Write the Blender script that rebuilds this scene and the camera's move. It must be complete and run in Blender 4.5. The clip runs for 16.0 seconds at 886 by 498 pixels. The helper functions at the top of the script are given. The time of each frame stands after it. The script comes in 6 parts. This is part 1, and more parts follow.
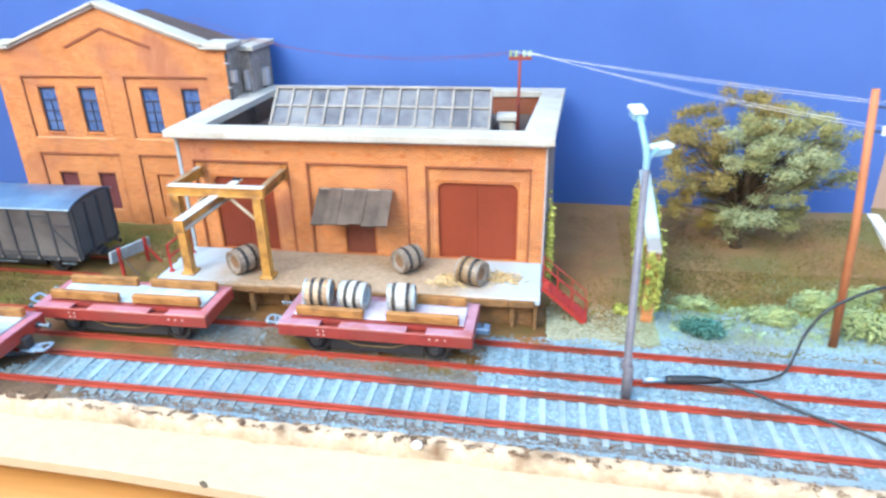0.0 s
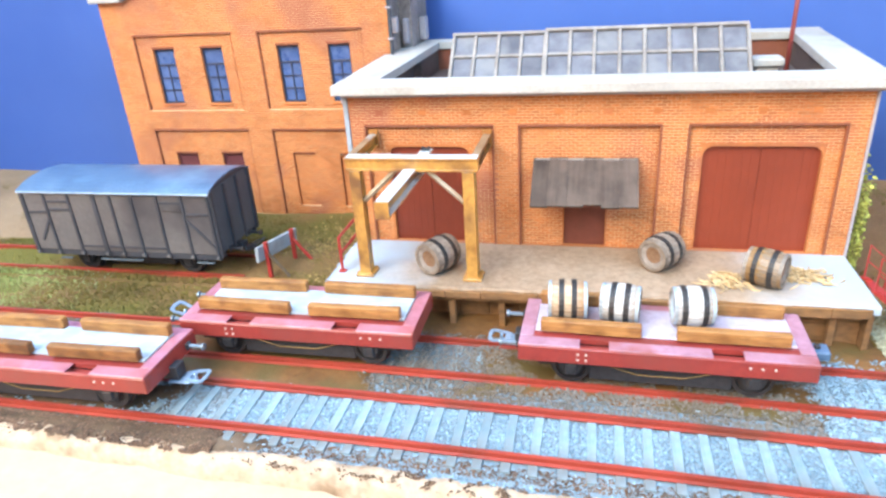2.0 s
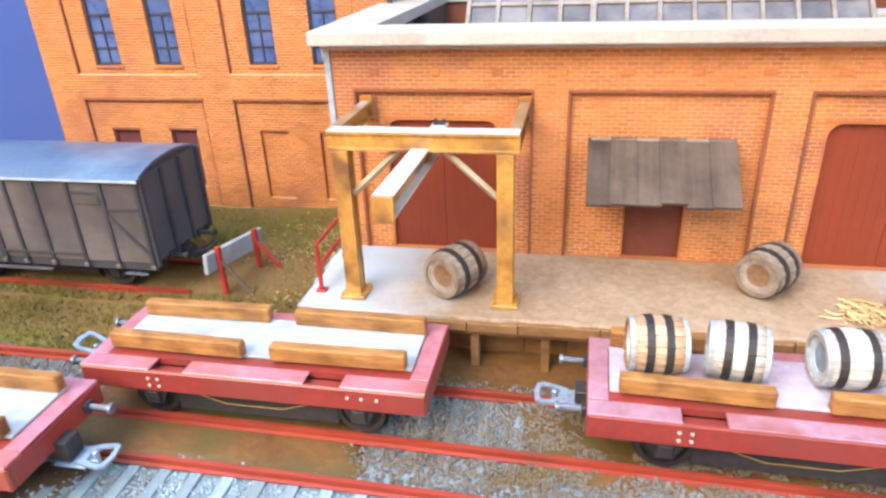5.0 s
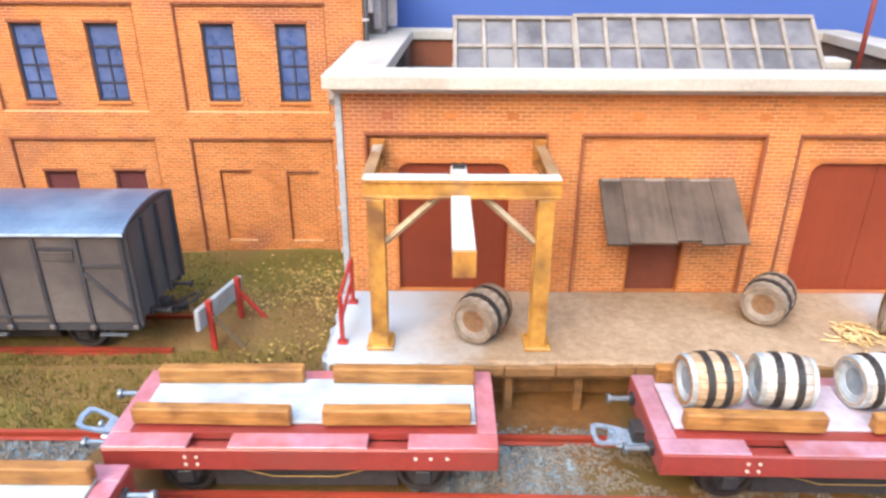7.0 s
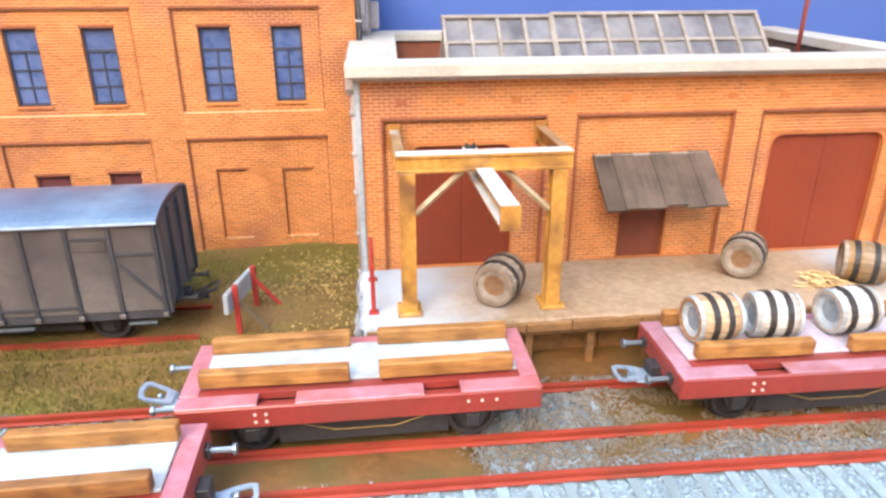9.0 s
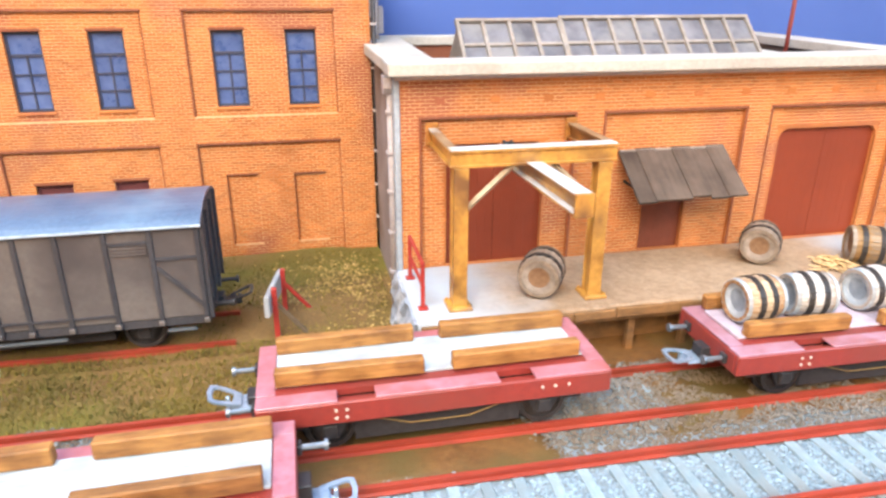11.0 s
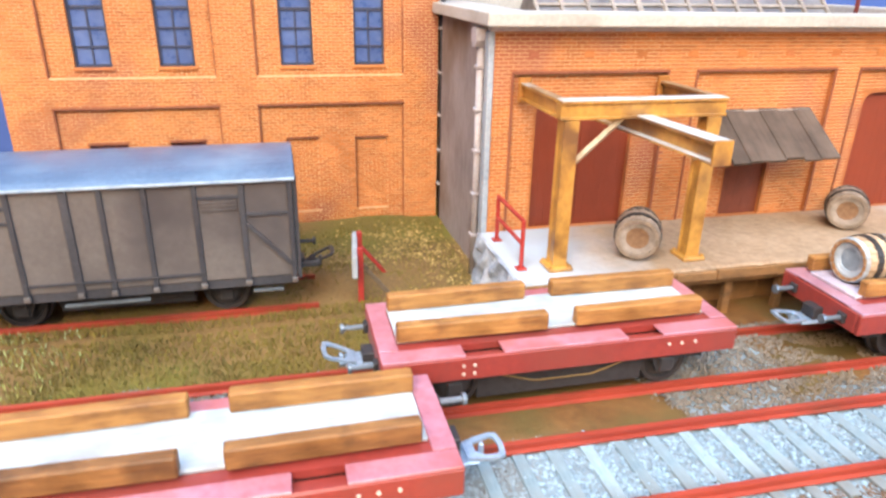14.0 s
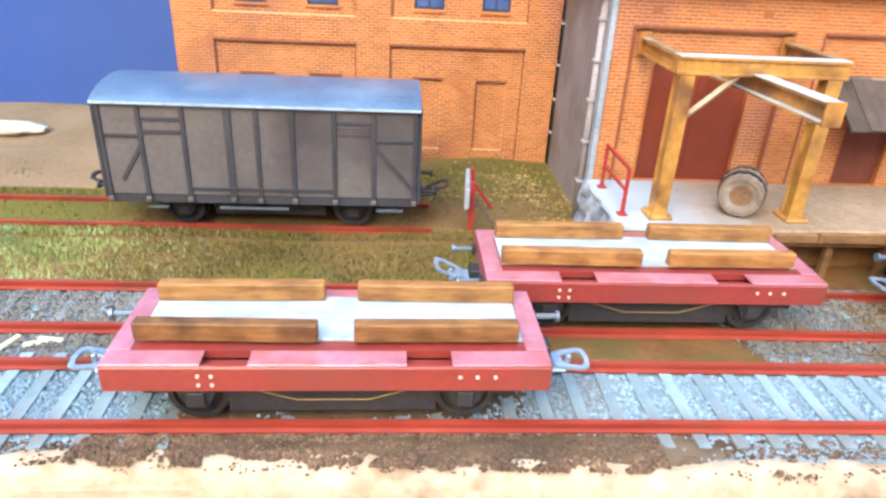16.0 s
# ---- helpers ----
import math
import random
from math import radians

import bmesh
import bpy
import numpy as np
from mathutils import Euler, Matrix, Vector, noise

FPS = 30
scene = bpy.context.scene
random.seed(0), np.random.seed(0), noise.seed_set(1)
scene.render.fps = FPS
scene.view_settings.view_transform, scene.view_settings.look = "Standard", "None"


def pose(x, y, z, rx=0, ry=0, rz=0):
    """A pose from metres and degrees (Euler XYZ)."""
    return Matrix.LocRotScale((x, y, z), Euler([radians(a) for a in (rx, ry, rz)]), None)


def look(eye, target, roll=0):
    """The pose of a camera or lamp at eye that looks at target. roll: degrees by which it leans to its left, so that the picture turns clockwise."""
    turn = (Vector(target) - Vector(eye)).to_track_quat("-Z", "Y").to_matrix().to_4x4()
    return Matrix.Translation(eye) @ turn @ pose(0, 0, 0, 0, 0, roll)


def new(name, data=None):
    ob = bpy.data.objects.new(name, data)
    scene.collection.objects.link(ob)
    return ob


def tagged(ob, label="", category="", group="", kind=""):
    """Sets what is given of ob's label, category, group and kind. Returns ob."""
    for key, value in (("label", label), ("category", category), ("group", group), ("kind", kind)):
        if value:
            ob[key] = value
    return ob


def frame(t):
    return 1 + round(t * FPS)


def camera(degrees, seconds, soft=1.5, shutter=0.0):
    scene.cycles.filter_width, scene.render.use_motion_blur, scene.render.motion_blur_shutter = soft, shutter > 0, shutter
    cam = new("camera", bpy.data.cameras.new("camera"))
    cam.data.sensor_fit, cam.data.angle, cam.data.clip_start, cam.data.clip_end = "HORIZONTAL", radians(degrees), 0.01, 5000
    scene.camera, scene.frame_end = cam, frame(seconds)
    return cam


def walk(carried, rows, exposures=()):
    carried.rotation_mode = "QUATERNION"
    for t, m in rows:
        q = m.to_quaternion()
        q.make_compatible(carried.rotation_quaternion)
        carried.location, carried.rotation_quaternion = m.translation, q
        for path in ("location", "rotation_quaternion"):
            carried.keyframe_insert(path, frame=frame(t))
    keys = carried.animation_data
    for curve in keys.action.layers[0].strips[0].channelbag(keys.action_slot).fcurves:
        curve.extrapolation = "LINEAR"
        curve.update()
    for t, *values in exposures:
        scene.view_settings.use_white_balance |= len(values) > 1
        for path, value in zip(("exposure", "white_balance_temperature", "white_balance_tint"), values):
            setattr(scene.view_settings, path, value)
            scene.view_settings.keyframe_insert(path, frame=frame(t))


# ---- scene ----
cam = camera(67.05, 16.0, 2.6, 0.4)
PATH = [
    (0, (-0.01447, -0.00179, 0.14371), (-0.05703, 0.26750, 0.01852), -1.09),
    (0.5, (-0.03184, 0.01028, 0.13834), (-0.08229, 0.27835, 0.01348), -2.99),
    (1, (-0.05990, 0.02381, 0.12980), (-0.12301, 0.28944, 0.00547), -3.48),
    (1.5, (-0.08124, 0.03946, 0.12373), (-0.14823, 0.30518, 0.00166), -4.89),
    (2, (-0.09215, 0.05192, 0.11452), (-0.15638, 0.31606, -0.01239), -3.80),
    (2.5, (-0.09673, 0.06620, 0.11093), (-0.15828, 0.33064, -0.01666), -3.34),
    (3, (-0.10305, 0.07315, 0.10920), (-0.16388, 0.33784, -0.01823), -3.09),
    (3.5, (-0.10633, 0.08137, 0.10316), (-0.16688, 0.34477, -0.02705), -3.21),
    (3.7, (-0.10758, 0.08457, 0.10302), (-0.16773, 0.34884, -0.02559), -2.88),
    (5.8, (-0.12086, 0.11227, 0.08891), (-0.16640, 0.37796, -0.04274), -1.53),
    (6, (-0.12384, 0.11135, 0.09145), (-0.15932, 0.37993, -0.03741), -1.06),
    (6.5, (-0.13959, 0.10749, 0.09545), (-0.15319, 0.37993, -0.02943), 0.44),
    (7, (-0.14963, 0.10704, 0.09800), (-0.14952, 0.38084, -0.02461), 0.31),
    (7.5, (-0.16699, 0.09879, 0.10000), (-0.15257, 0.37306, -0.02069), 1.99),
    (8, (-0.15934, 0.09326, 0.09782), (-0.14191, 0.36841, -0.02044), 2.58),
    (8.5, (-0.17261, 0.08884, 0.09752), (-0.15396, 0.36669, -0.01408), 2.66),
    (8.7, (-0.17183, 0.09082, 0.09537), (-0.14954, 0.36692, -0.01984), 1.46),
    (10.8, (-0.19394, 0.09213, 0.08961), (-0.13479, 0.36497, -0.02021), -0.19),
    (11, (-0.19914, 0.09193, 0.08988), (-0.14063, 0.36493, -0.01986), 0.20),
    (11.5, (-0.20341, 0.09578, 0.08456), (-0.14264, 0.36714, -0.02801), -0.32),
    (12, (-0.20458, 0.10022, 0.08330), (-0.13718, 0.36988, -0.02956), -0.48),
    (12.5, (-0.21477, 0.10282, 0.08581), (-0.14744, 0.37311, -0.02561), -0.82),
    (13, (-0.22066, 0.10582, 0.08543), (-0.15026, 0.37549, -0.02557), -0.84),
    (13.5, (-0.22763, 0.10723, 0.08574), (-0.15756, 0.37722, -0.02469), -0.53),
    (14, (-0.22560, 0.10082, 0.07983), (-0.15988, 0.37071, -0.03349), 1.13),
    (14.5, (-0.21742, 0.09847, 0.07595), (-0.16107, 0.36704, -0.04526), 3.88),
    (15, (-0.21866, 0.09123, 0.07534), (-0.17852, 0.35955, -0.05269), 3.99),
    (15.5, (-0.22799, 0.08521, 0.07715), (-0.20085, 0.35441, -0.05246), 2.90),
    (16, (-0.23025, 0.08531, 0.08037), (-0.20859, 0.35354, -0.05222), 3.04),
]
walk(cam, [(t, look(eye, target, roll)) for t, eye, target, roll in PATH],
     exposures=[(0.0, 0.08, 4980, -2), (1.5, 0.15, 5050, 1), (2.5, 0.11, 5250, 4), (3.5, 0.07, 5540, 7), (6.0, 0.04, 5800, 9), (8.5, 0.06, 5900, 9), (11.0, 0.09, 6010, 9), (14.5, 0.09, 5780, 8), (16.0, 0.06, 5420, 5)])

# ---- world and large lights ----
world = bpy.data.worlds.new("room_light")
scene.world = world
world.use_nodes = True
world.node_tree.nodes["Background"].inputs["Color"].default_value = (0.75, 0.86, 1.0, 1)
world.node_tree.nodes["Background"].inputs["Strength"].default_value = 0.35


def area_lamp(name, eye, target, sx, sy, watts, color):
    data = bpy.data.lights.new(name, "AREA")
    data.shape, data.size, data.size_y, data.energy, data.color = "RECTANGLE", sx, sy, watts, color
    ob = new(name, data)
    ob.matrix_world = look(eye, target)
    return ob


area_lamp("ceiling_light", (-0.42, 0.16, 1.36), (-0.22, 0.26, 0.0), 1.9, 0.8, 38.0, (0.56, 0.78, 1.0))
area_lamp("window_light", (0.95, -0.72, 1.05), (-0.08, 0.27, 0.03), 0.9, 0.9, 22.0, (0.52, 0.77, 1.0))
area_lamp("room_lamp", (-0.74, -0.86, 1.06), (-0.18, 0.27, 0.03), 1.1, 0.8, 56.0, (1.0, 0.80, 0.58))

# ---- helpers ----
MM = 0.001
BASE = {}


def thing(name, base=(0, 0, 0), label="", category="", group="", kind="", rz=0.0):
    """An Empty at the base of a thing; its parts are built in millimetres of the layout."""
    ob = new(name)
    ob.empty_display_size = 0.005
    ob.matrix_world = pose(base[0] * MM, base[1] * MM, base[2] * MM, 0, 0, rz)
    BASE[ob.name] = Vector(base) if not rz else Vector((0, 0, 0))
    return tagged(ob, label, category, group, kind)


def as_mesh(name, bm, material, base=(0, 0, 0), smooth=False):
    bmesh.ops.translate(bm, vec=-Vector(base), verts=bm.verts)
    bmesh.ops.scale(bm, vec=(MM, MM, MM), verts=bm.verts)
    me = bpy.data.meshes.new(name)
    bm.to_mesh(me)
    bm.free()
    me.materials.append(material)
    if smooth:
        for p in me.polygons:
            p.use_smooth = True
    return me


def part(name, bm, material, parent, label="", smooth=False):
    base = BASE[parent.name]
    ob = new(name, as_mesh(name, bm, material, base, smooth))
    ob.parent = parent
    BASE[ob.name] = base
    return tagged(ob, label)


def solid(name, bm, material, label="", category="", group="", kind="", smooth=False, base=(0, 0, 0)):
    ob = new(name, as_mesh(name, bm, material, base, smooth))
    ob.location = Vector(base) * MM
    BASE[ob.name] = Vector(base)
    return tagged(ob, label, category, group, kind)


def box(bm, x0, x1, y0, y1, z0, z1, bev=0.0, m=None):
    vs = [bm.verts.new((x, y, z)) for z in (z0, z1) for y in (y0, y1) for x in (x0, x1)]
    fs = [bm.faces.new([vs[i] for i in f]) for f in ((0, 2, 3, 1), (4, 5, 7, 6), (0, 1, 5, 4), (1, 3, 7, 5), (3, 2, 6, 7), (2, 0, 4, 6))]
    if m is not None:
        for v in vs:
            v.co = m @ v.co
    if bev:
        edges = list({e for f in fs for e in f.edges})
        bmesh.ops.bevel(bm, geom=edges, offset=bev, segments=1, affect="EDGES", profile=0.5)
    return bm


def boxes(*rows, bev=0.0):
    bm = bmesh.new()
    for r in rows:
        box(bm, *r, bev=bev)
    return bm


def prism(bm, pts, a, b, axis="x"):
    """A closed outline pts swept from a to b along an axis; pts are (y, z), (x, z) or (x, y)."""
    def at(p, s):
        return {"x": (s, p[0], p[1]), "y": (p[0], s, p[1]), "z": (p[0], p[1], s)}[axis]
    lo, hi = [bm.verts.new(at(p, a)) for p in pts], [bm.verts.new(at(p, b)) for p in pts]
    bm.faces.new(lo)
    bm.faces.new(hi[::-1])
    for i in range(len(pts)):
        j = (i + 1) % len(pts)
        bm.faces.new((lo[i], hi[i], hi[j], lo[j]))
    bmesh.ops.recalc_face_normals(bm, faces=bm.faces)
    return bm


def tube(bm, pts, r, n=8, ends=True, radii=None):
    """A round bar along a line of points."""
    pts = [Vector(p) for p in pts]
    rings = []
    for i, p in enumerate(pts):
        d = (pts[min(i + 1, len(pts) - 1)] - pts[max(i - 1, 0)]).normalized()
        side = d.cross(Vector((0, 0, 1)) if abs(d.z) < 0.9 else Vector((1, 0, 0))).normalized()
        up = side.cross(d)
        rr = radii[i] if radii else r
        rings.append([bm.verts.new(p + rr * (math.cos(2 * math.pi * k / n) * side + math.sin(2 * math.pi * k / n) * up)) for k in range(n)])
    for a, b in zip(rings, rings[1:]):
        for k in range(n):
            bm.faces.new((a[k], a[(k + 1) % n], b[(k + 1) % n], b[k]))
    if ends:
        bm.faces.new(rings[0][::-1])
        bm.faces.new(rings[-1])
    return bm


def lathe(bm, profile, n=24, axis="x"):
    """Turns a profile of (along, radius) round an axis through the origin."""
    rings = []
    for a, r in profile:
        ring = []
        for k in range(n):
            c, s = r * math.cos(2 * math.pi * k / n), r * math.sin(2 * math.pi * k / n)
            ring.append(bm.verts.new({"x": (a, c, s), "y": (c, a, s), "z": (c, s, a)}[axis]))
        rings.append(ring)
    for p, q in zip(rings, rings[1:]):
        for k in range(n):
            bm.faces.new((p[k], p[(k + 1) % n], q[(k + 1) % n], q[k]))
    bm.faces.new(rings[0][::-1])
    bm.faces.new(rings[-1])
    bmesh.ops.recalc_face_normals(bm, faces=bm.faces)
    return bm


def sag(p, q, drop, n=14):
    p, q = Vector(p), Vector(q)
    return [p.lerp(q, i / n) - Vector((0, 0, 4 * drop * (i / n) * (1 - i / n))) for i in range(n + 1)]


def curve_points(pts, n=8):
    """A smooth line through points (Catmull-Rom)."""
    pts = [Vector(p) for p in pts]
    pts = [2 * pts[0] - pts[1]] + pts + [2 * pts[-1] - pts[-2]]
    out = []
    for a, b, c, d in zip(pts, pts[1:], pts[2:], pts[3:]):
        for i in range(n):
            t = i / n
            out.append(0.5 * ((2 * b) + (c - a) * t + (2 * a - 5 * b + 4 * c - d) * t * t + (3 * b - a - 3 * c + d) * t ** 3))
    return out + [pts[-2]]


# ---- materials ----
def material(name, dark, light, rough=0.7, metal=0.0, fine=900.0, coarse=60.0, bump=0.15, spread=0.5, stain=None, stain_at=0.62,
             island=0.0, spec=0.4, stretch=(1, 1, 1), coat=0.0):
    """Two scales of noise between two colours, stains of a third, relief, and a shift of tone from piece to piece."""
    m = bpy.data.materials.new(name)
    m.use_nodes = True
    nt = m.node_tree
    n, link = nt.nodes, nt.links.new
    bsdf = n["Principled BSDF"]
    tex = n.new("ShaderNodeTexCoord")
    mapping = n.new("ShaderNodeMapping")
    mapping.inputs["Scale"].default_value = stretch
    link(tex.outputs["Object"], mapping.inputs["Vector"])
    a, b = n.new("ShaderNodeTexNoise"), n.new("ShaderNodeTexNoise")
    a.inputs["Scale"].default_value, a.inputs["Detail"].default_value, a.inputs["Roughness"].default_value = fine, 6, 0.65
    b.inputs["Scale"].default_value, b.inputs["Detail"].default_value = coarse, 5
    link(mapping.outputs["Vector"], a.inputs["Vector"])
    link(tex.outputs["Object"], b.inputs["Vector"])
    add = n.new("ShaderNodeMath")
    add.operation = "MULTIPLY_ADD"
    link(a.outputs["Fac"], add.inputs[0])
    add.inputs[1].default_value = spread
    half = n.new("ShaderNodeMath")
    half.operation = "MULTIPLY"
    link(b.outputs["Fac"], half.inputs[0])
    half.inputs[1].default_value = 1.0 - spread
    link(half.outputs[0], add.inputs[2])
    ramp = n.new("ShaderNodeValToRGB")
    ramp.color_ramp.elements[0].position, ramp.color_ramp.elements[1].position = 0.36, 0.64
    ramp.color_ramp.elements[0].color, ramp.color_ramp.elements[1].color = (*dark, 1), (*light, 1)
    link(add.outputs[0], ramp.inputs["Fac"])
    color = ramp.outputs["Color"]
    if island:
        geo, info = n.new("ShaderNodeNewGeometry"), n.new("ShaderNodeObjectInfo")
        total, fract = n.new("ShaderNodeMath"), n.new("ShaderNodeMath")
        link(geo.outputs["Random Per Island"], total.inputs[0])
        link(info.outputs["Random"], total.inputs[1])
        fract.operation = "FRACT"
        link(total.outputs[0], fract.inputs[0])
        span = n.new("ShaderNodeMapRange")
        link(fract.outputs[0], span.inputs["Value"])
        span.inputs["To Min"].default_value, span.inputs["To Max"].default_value = 1 - island, 1 + island
        hsv = n.new("ShaderNodeHueSaturation")
        link(span.outputs["Result"], hsv.inputs["Value"])
        link(color, hsv.inputs["Color"])
        color = hsv.outputs["Color"]
    if stain:
        c = n.new("ShaderNodeTexNoise")
        c.inputs["Scale"].default_value, c.inputs["Detail"].default_value = coarse * 0.55, 8
        off = n.new("ShaderNodeMapping")
        off.inputs["Location"].default_value = (0.37, 0.11, 0.53)
        link(tex.outputs["Object"], off.inputs["Vector"])
        link(off.outputs["Vector"], c.inputs["Vector"])
        r2 = n.new("ShaderNodeValToRGB")
        r2.color_ramp.elements[0].position, r2.color_ramp.elements[1].position = stain_at - 0.06, stain_at + 0.08
        link(c.outputs["Fac"], r2.inputs["Fac"])
        mix = n.new("ShaderNodeMix")
        mix.data_type = "RGBA"
        link(r2.outputs["Color"], mix.inputs["Factor"])
        link(color, mix.inputs["A"])
        mix.inputs["B"].default_value = (*stain, 1)
        color = mix.outputs["Result"]
    link(color, bsdf.inputs["Base Color"])
    rr = n.new("ShaderNodeMapRange")
    link(a.outputs["Fac"], rr.inputs["Value"])
    rr.inputs["To Min"].default_value, rr.inputs["To Max"].default_value = max(rough - 0.15, 0.03), min(rough + 0.15, 1)
    link(rr.outputs["Result"], bsdf.inputs["Roughness"])
    bsdf.inputs["Metallic"].default_value = metal
    bsdf.inputs["Specular IOR Level"].default_value = spec
    bsdf.inputs["Coat Weight"].default_value, bsdf.inputs["Coat Roughness"].default_value = coat, 0.28
    bp = n.new("ShaderNodeBump")
    bp.inputs["Strength"].default_value, bp.inputs["Distance"].default_value = bump, 0.0004
    link(a.outputs["Fac"], bp.inputs["Height"])
    link(bp.outputs["Normal"], bsdf.inputs["Normal"])
    return m


BRICK = material("orange_brick", (0.38, 0.130, 0.038), (0.55, 0.210, 0.060), 0.85, fine=1500, coarse=70, island=0.17, stain=(0.33, 0.112, 0.056), stain_at=0.58, bump=0.3)
MORTAR = material("mortar", (0.54, 0.335, 0.165), (0.71, 0.475, 0.26), 0.9, fine=1200, coarse=120, stain=(0.40, 0.23, 0.12), stain_at=0.62, bump=0.3)
DARK_BRICK = material("moulded_brick", (0.17, 0.055, 0.028), (0.25, 0.085, 0.042), 0.85, fine=1500, island=0.12)
STONE = material("coping_stone", (0.35, 0.325, 0.29), (0.50, 0.475, 0.435), 0.7, fine=900, coarse=50, stain=(0.30, 0.26, 0.21), stain_at=0.64)
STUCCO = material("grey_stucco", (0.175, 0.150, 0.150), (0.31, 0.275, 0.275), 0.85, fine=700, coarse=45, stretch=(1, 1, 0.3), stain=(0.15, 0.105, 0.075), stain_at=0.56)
GREY_WALL = material("grey_rough_wall", (0.16, 0.135, 0.12), (0.34, 0.29, 0.26), 0.9, fine=500, coarse=80, bump=0.5)
ROOF_FELT = material("roofing_felt", (0.05, 0.035, 0.03), (0.12, 0.085, 0.07), 0.9, fine=700, coarse=40)
RED_DOOR = material("maroon_paint", (0.155, 0.028, 0.011), (0.225, 0.041, 0.015), 0.55, fine=300, coarse=22, spread=0.25, stain=(0.15, 0.032, 0.014), stain_at=0.6, bump=0.08)
RED_STEEL = material("red_oxide_paint", (0.18, 0.021, 0.015), (0.275, 0.034, 0.023), 0.5, fine=700, coarse=60, stain=(0.20, 0.036, 0.025), stain_at=0.60, spec=0.4, coat=0.35)
RED_RAIL = material("rail_red_primer", (0.215, 0.030, 0.017), (0.33, 0.050, 0.027), 0.45, fine=500, coarse=45, stretch=(0.15, 1, 1), stain=(0.13, 0.042, 0.022), stain_at=0.58)
RED_LINE = material("red_handrail_paint", (0.28, 0.025, 0.02), (0.38, 0.04, 0.03), 0.5)
TIMBER = material("stained_timber", (0.165, 0.068, 0.017), (0.41, 0.205, 0.057), 0.6, fine=420, coarse=160, stretch=(0.3, 2.0, 2.0), spread=0.65, stain=(0.14, 0.06, 0.018), stain_at=0.63, bump=0.5)
# Darker version of TIMBER for the first wagon's front bolsters.
TIMBER_DARK = material("darker_brown_timber", (0.095, 0.040, 0.012), (0.27, 0.130, 0.040), 0.6, fine=420, coarse=160, stretch=(0.3, 2.0, 2.0), spread=0.65, stain=(0.08, 0.036, 0.012), stain_at=0.58, bump=0.5)
BOARD = material("scrubbed_board", (0.28, 0.345, 0.385), (0.50, 0.55, 0.58), 0.5, fine=600, coarse=140, stretch=(0.3, 1.5, 1), stain=(0.30, 0.315, 0.335), stain_at=0.56)
STEEL_Y = material("ochre_steel_paint", (0.28, 0.130, 0.024), (0.57, 0.310, 0.062), 0.36, fine=500, coarse=130, stain=(0.15, 0.070, 0.026), stain_at=0.57, spec=0.5, coat=0.4)
DOCK_WALL = material("dock_timber_wall", (0.12, 0.066, 0.027), (0.28, 0.145, 0.055), 0.85, fine=300, coarse=50, stretch=(1, 1, 2), stain=(0.30, 0.135, 0.03), stain_at=0.55, bump=0.4)
AWNING = material("tarred_awning_sheet", (0.056, 0.041, 0.033), (0.118, 0.088, 0.069), 0.75, fine=110, coarse=120, stretch=(5, 0.4, 0.4), spread=0.4, island=0.2, spec=0.15)
VAN_GREY = material("van_grey_paint", (0.098, 0.085, 0.081), (0.150, 0.133, 0.125), 0.55, fine=600, coarse=45, stain=(0.060, 0.052, 0.054), stain_at=0.58)
VAN_DARK = material("van_black_frame", (0.030, 0.030, 0.037), (0.064, 0.063, 0.072), 0.5)
VAN_ROOF = material("van_roof_lead_grey", (0.055, 0.092, 0.165), (0.110, 0.168, 0.262), 0.36, fine=900, coarse=110, stain=(0.125, 0.195, 0.29), stain_at=0.62, spec=0.4, coat=0.25)
EAVE_HIGHLIGHT = material("roof_eave_highlight", (0.22, 0.28, 0.36), (0.42, 0.50, 0.60), 0.5, coarse=120)
BLACK = material("blackened_metal", (0.022, 0.021, 0.025), (0.050, 0.048, 0.052), 0.5, metal=0.2)
WHEEL = material("wheel_steel", (0.022, 0.020, 0.022), (0.055, 0.050, 0.050), 0.5, metal=0.4)
NICKEL = material("coupling_nickel", (0.22, 0.33, 0.48), (0.50, 0.63, 0.78), 0.32, metal=0.55, coarse=150)
BRASS = material("brass_wire", (0.20, 0.13, 0.045), (0.32, 0.22, 0.08), 0.5, metal=0.5)
WHITE_DOT = material("white_rivet_paint", (0.74, 0.70, 0.62), (0.86, 0.83, 0.76), 0.6)
RIVET = material("dull_white_rivet_paint", (0.46, 0.36, 0.31), (0.64, 0.55, 0.48), 0.6)
SLEEPER = material("grey_sleeper", (0.165, 0.235, 0.275), (0.30, 0.385, 0.43), 0.75, fine=700, coarse=60, stretch=(2, 0.4, 1), island=0.22, stain=(0.17, 0.185, 0.185), stain_at=0.59)
STAVE = material("barrel_stave_oak", (0.31, 0.29, 0.27), (0.57, 0.56, 0.55), 0.55, fine=600, coarse=260, island=0.20, stretch=(0.4, 2, 2), stain=(0.25, 0.17, 0.10), stain_at=0.55)
STAVE_OLD = material("weathered_barrel_oak", (0.145, 0.105, 0.075), (0.30, 0.24, 0.185), 0.7, fine=600, coarse=220, island=0.18, stretch=(0.4, 2, 2), stain=(0.15, 0.10, 0.065), stain_at=0.60)
STAVE_MIXED = material("patchy_barrel_oak", (0.13, 0.105, 0.085), (0.31, 0.27, 0.225), 0.6, fine=600, coarse=190, island=0.32, stretch=(0.4, 2, 2), stain=(0.27, 0.15, 0.045), stain_at=0.555)
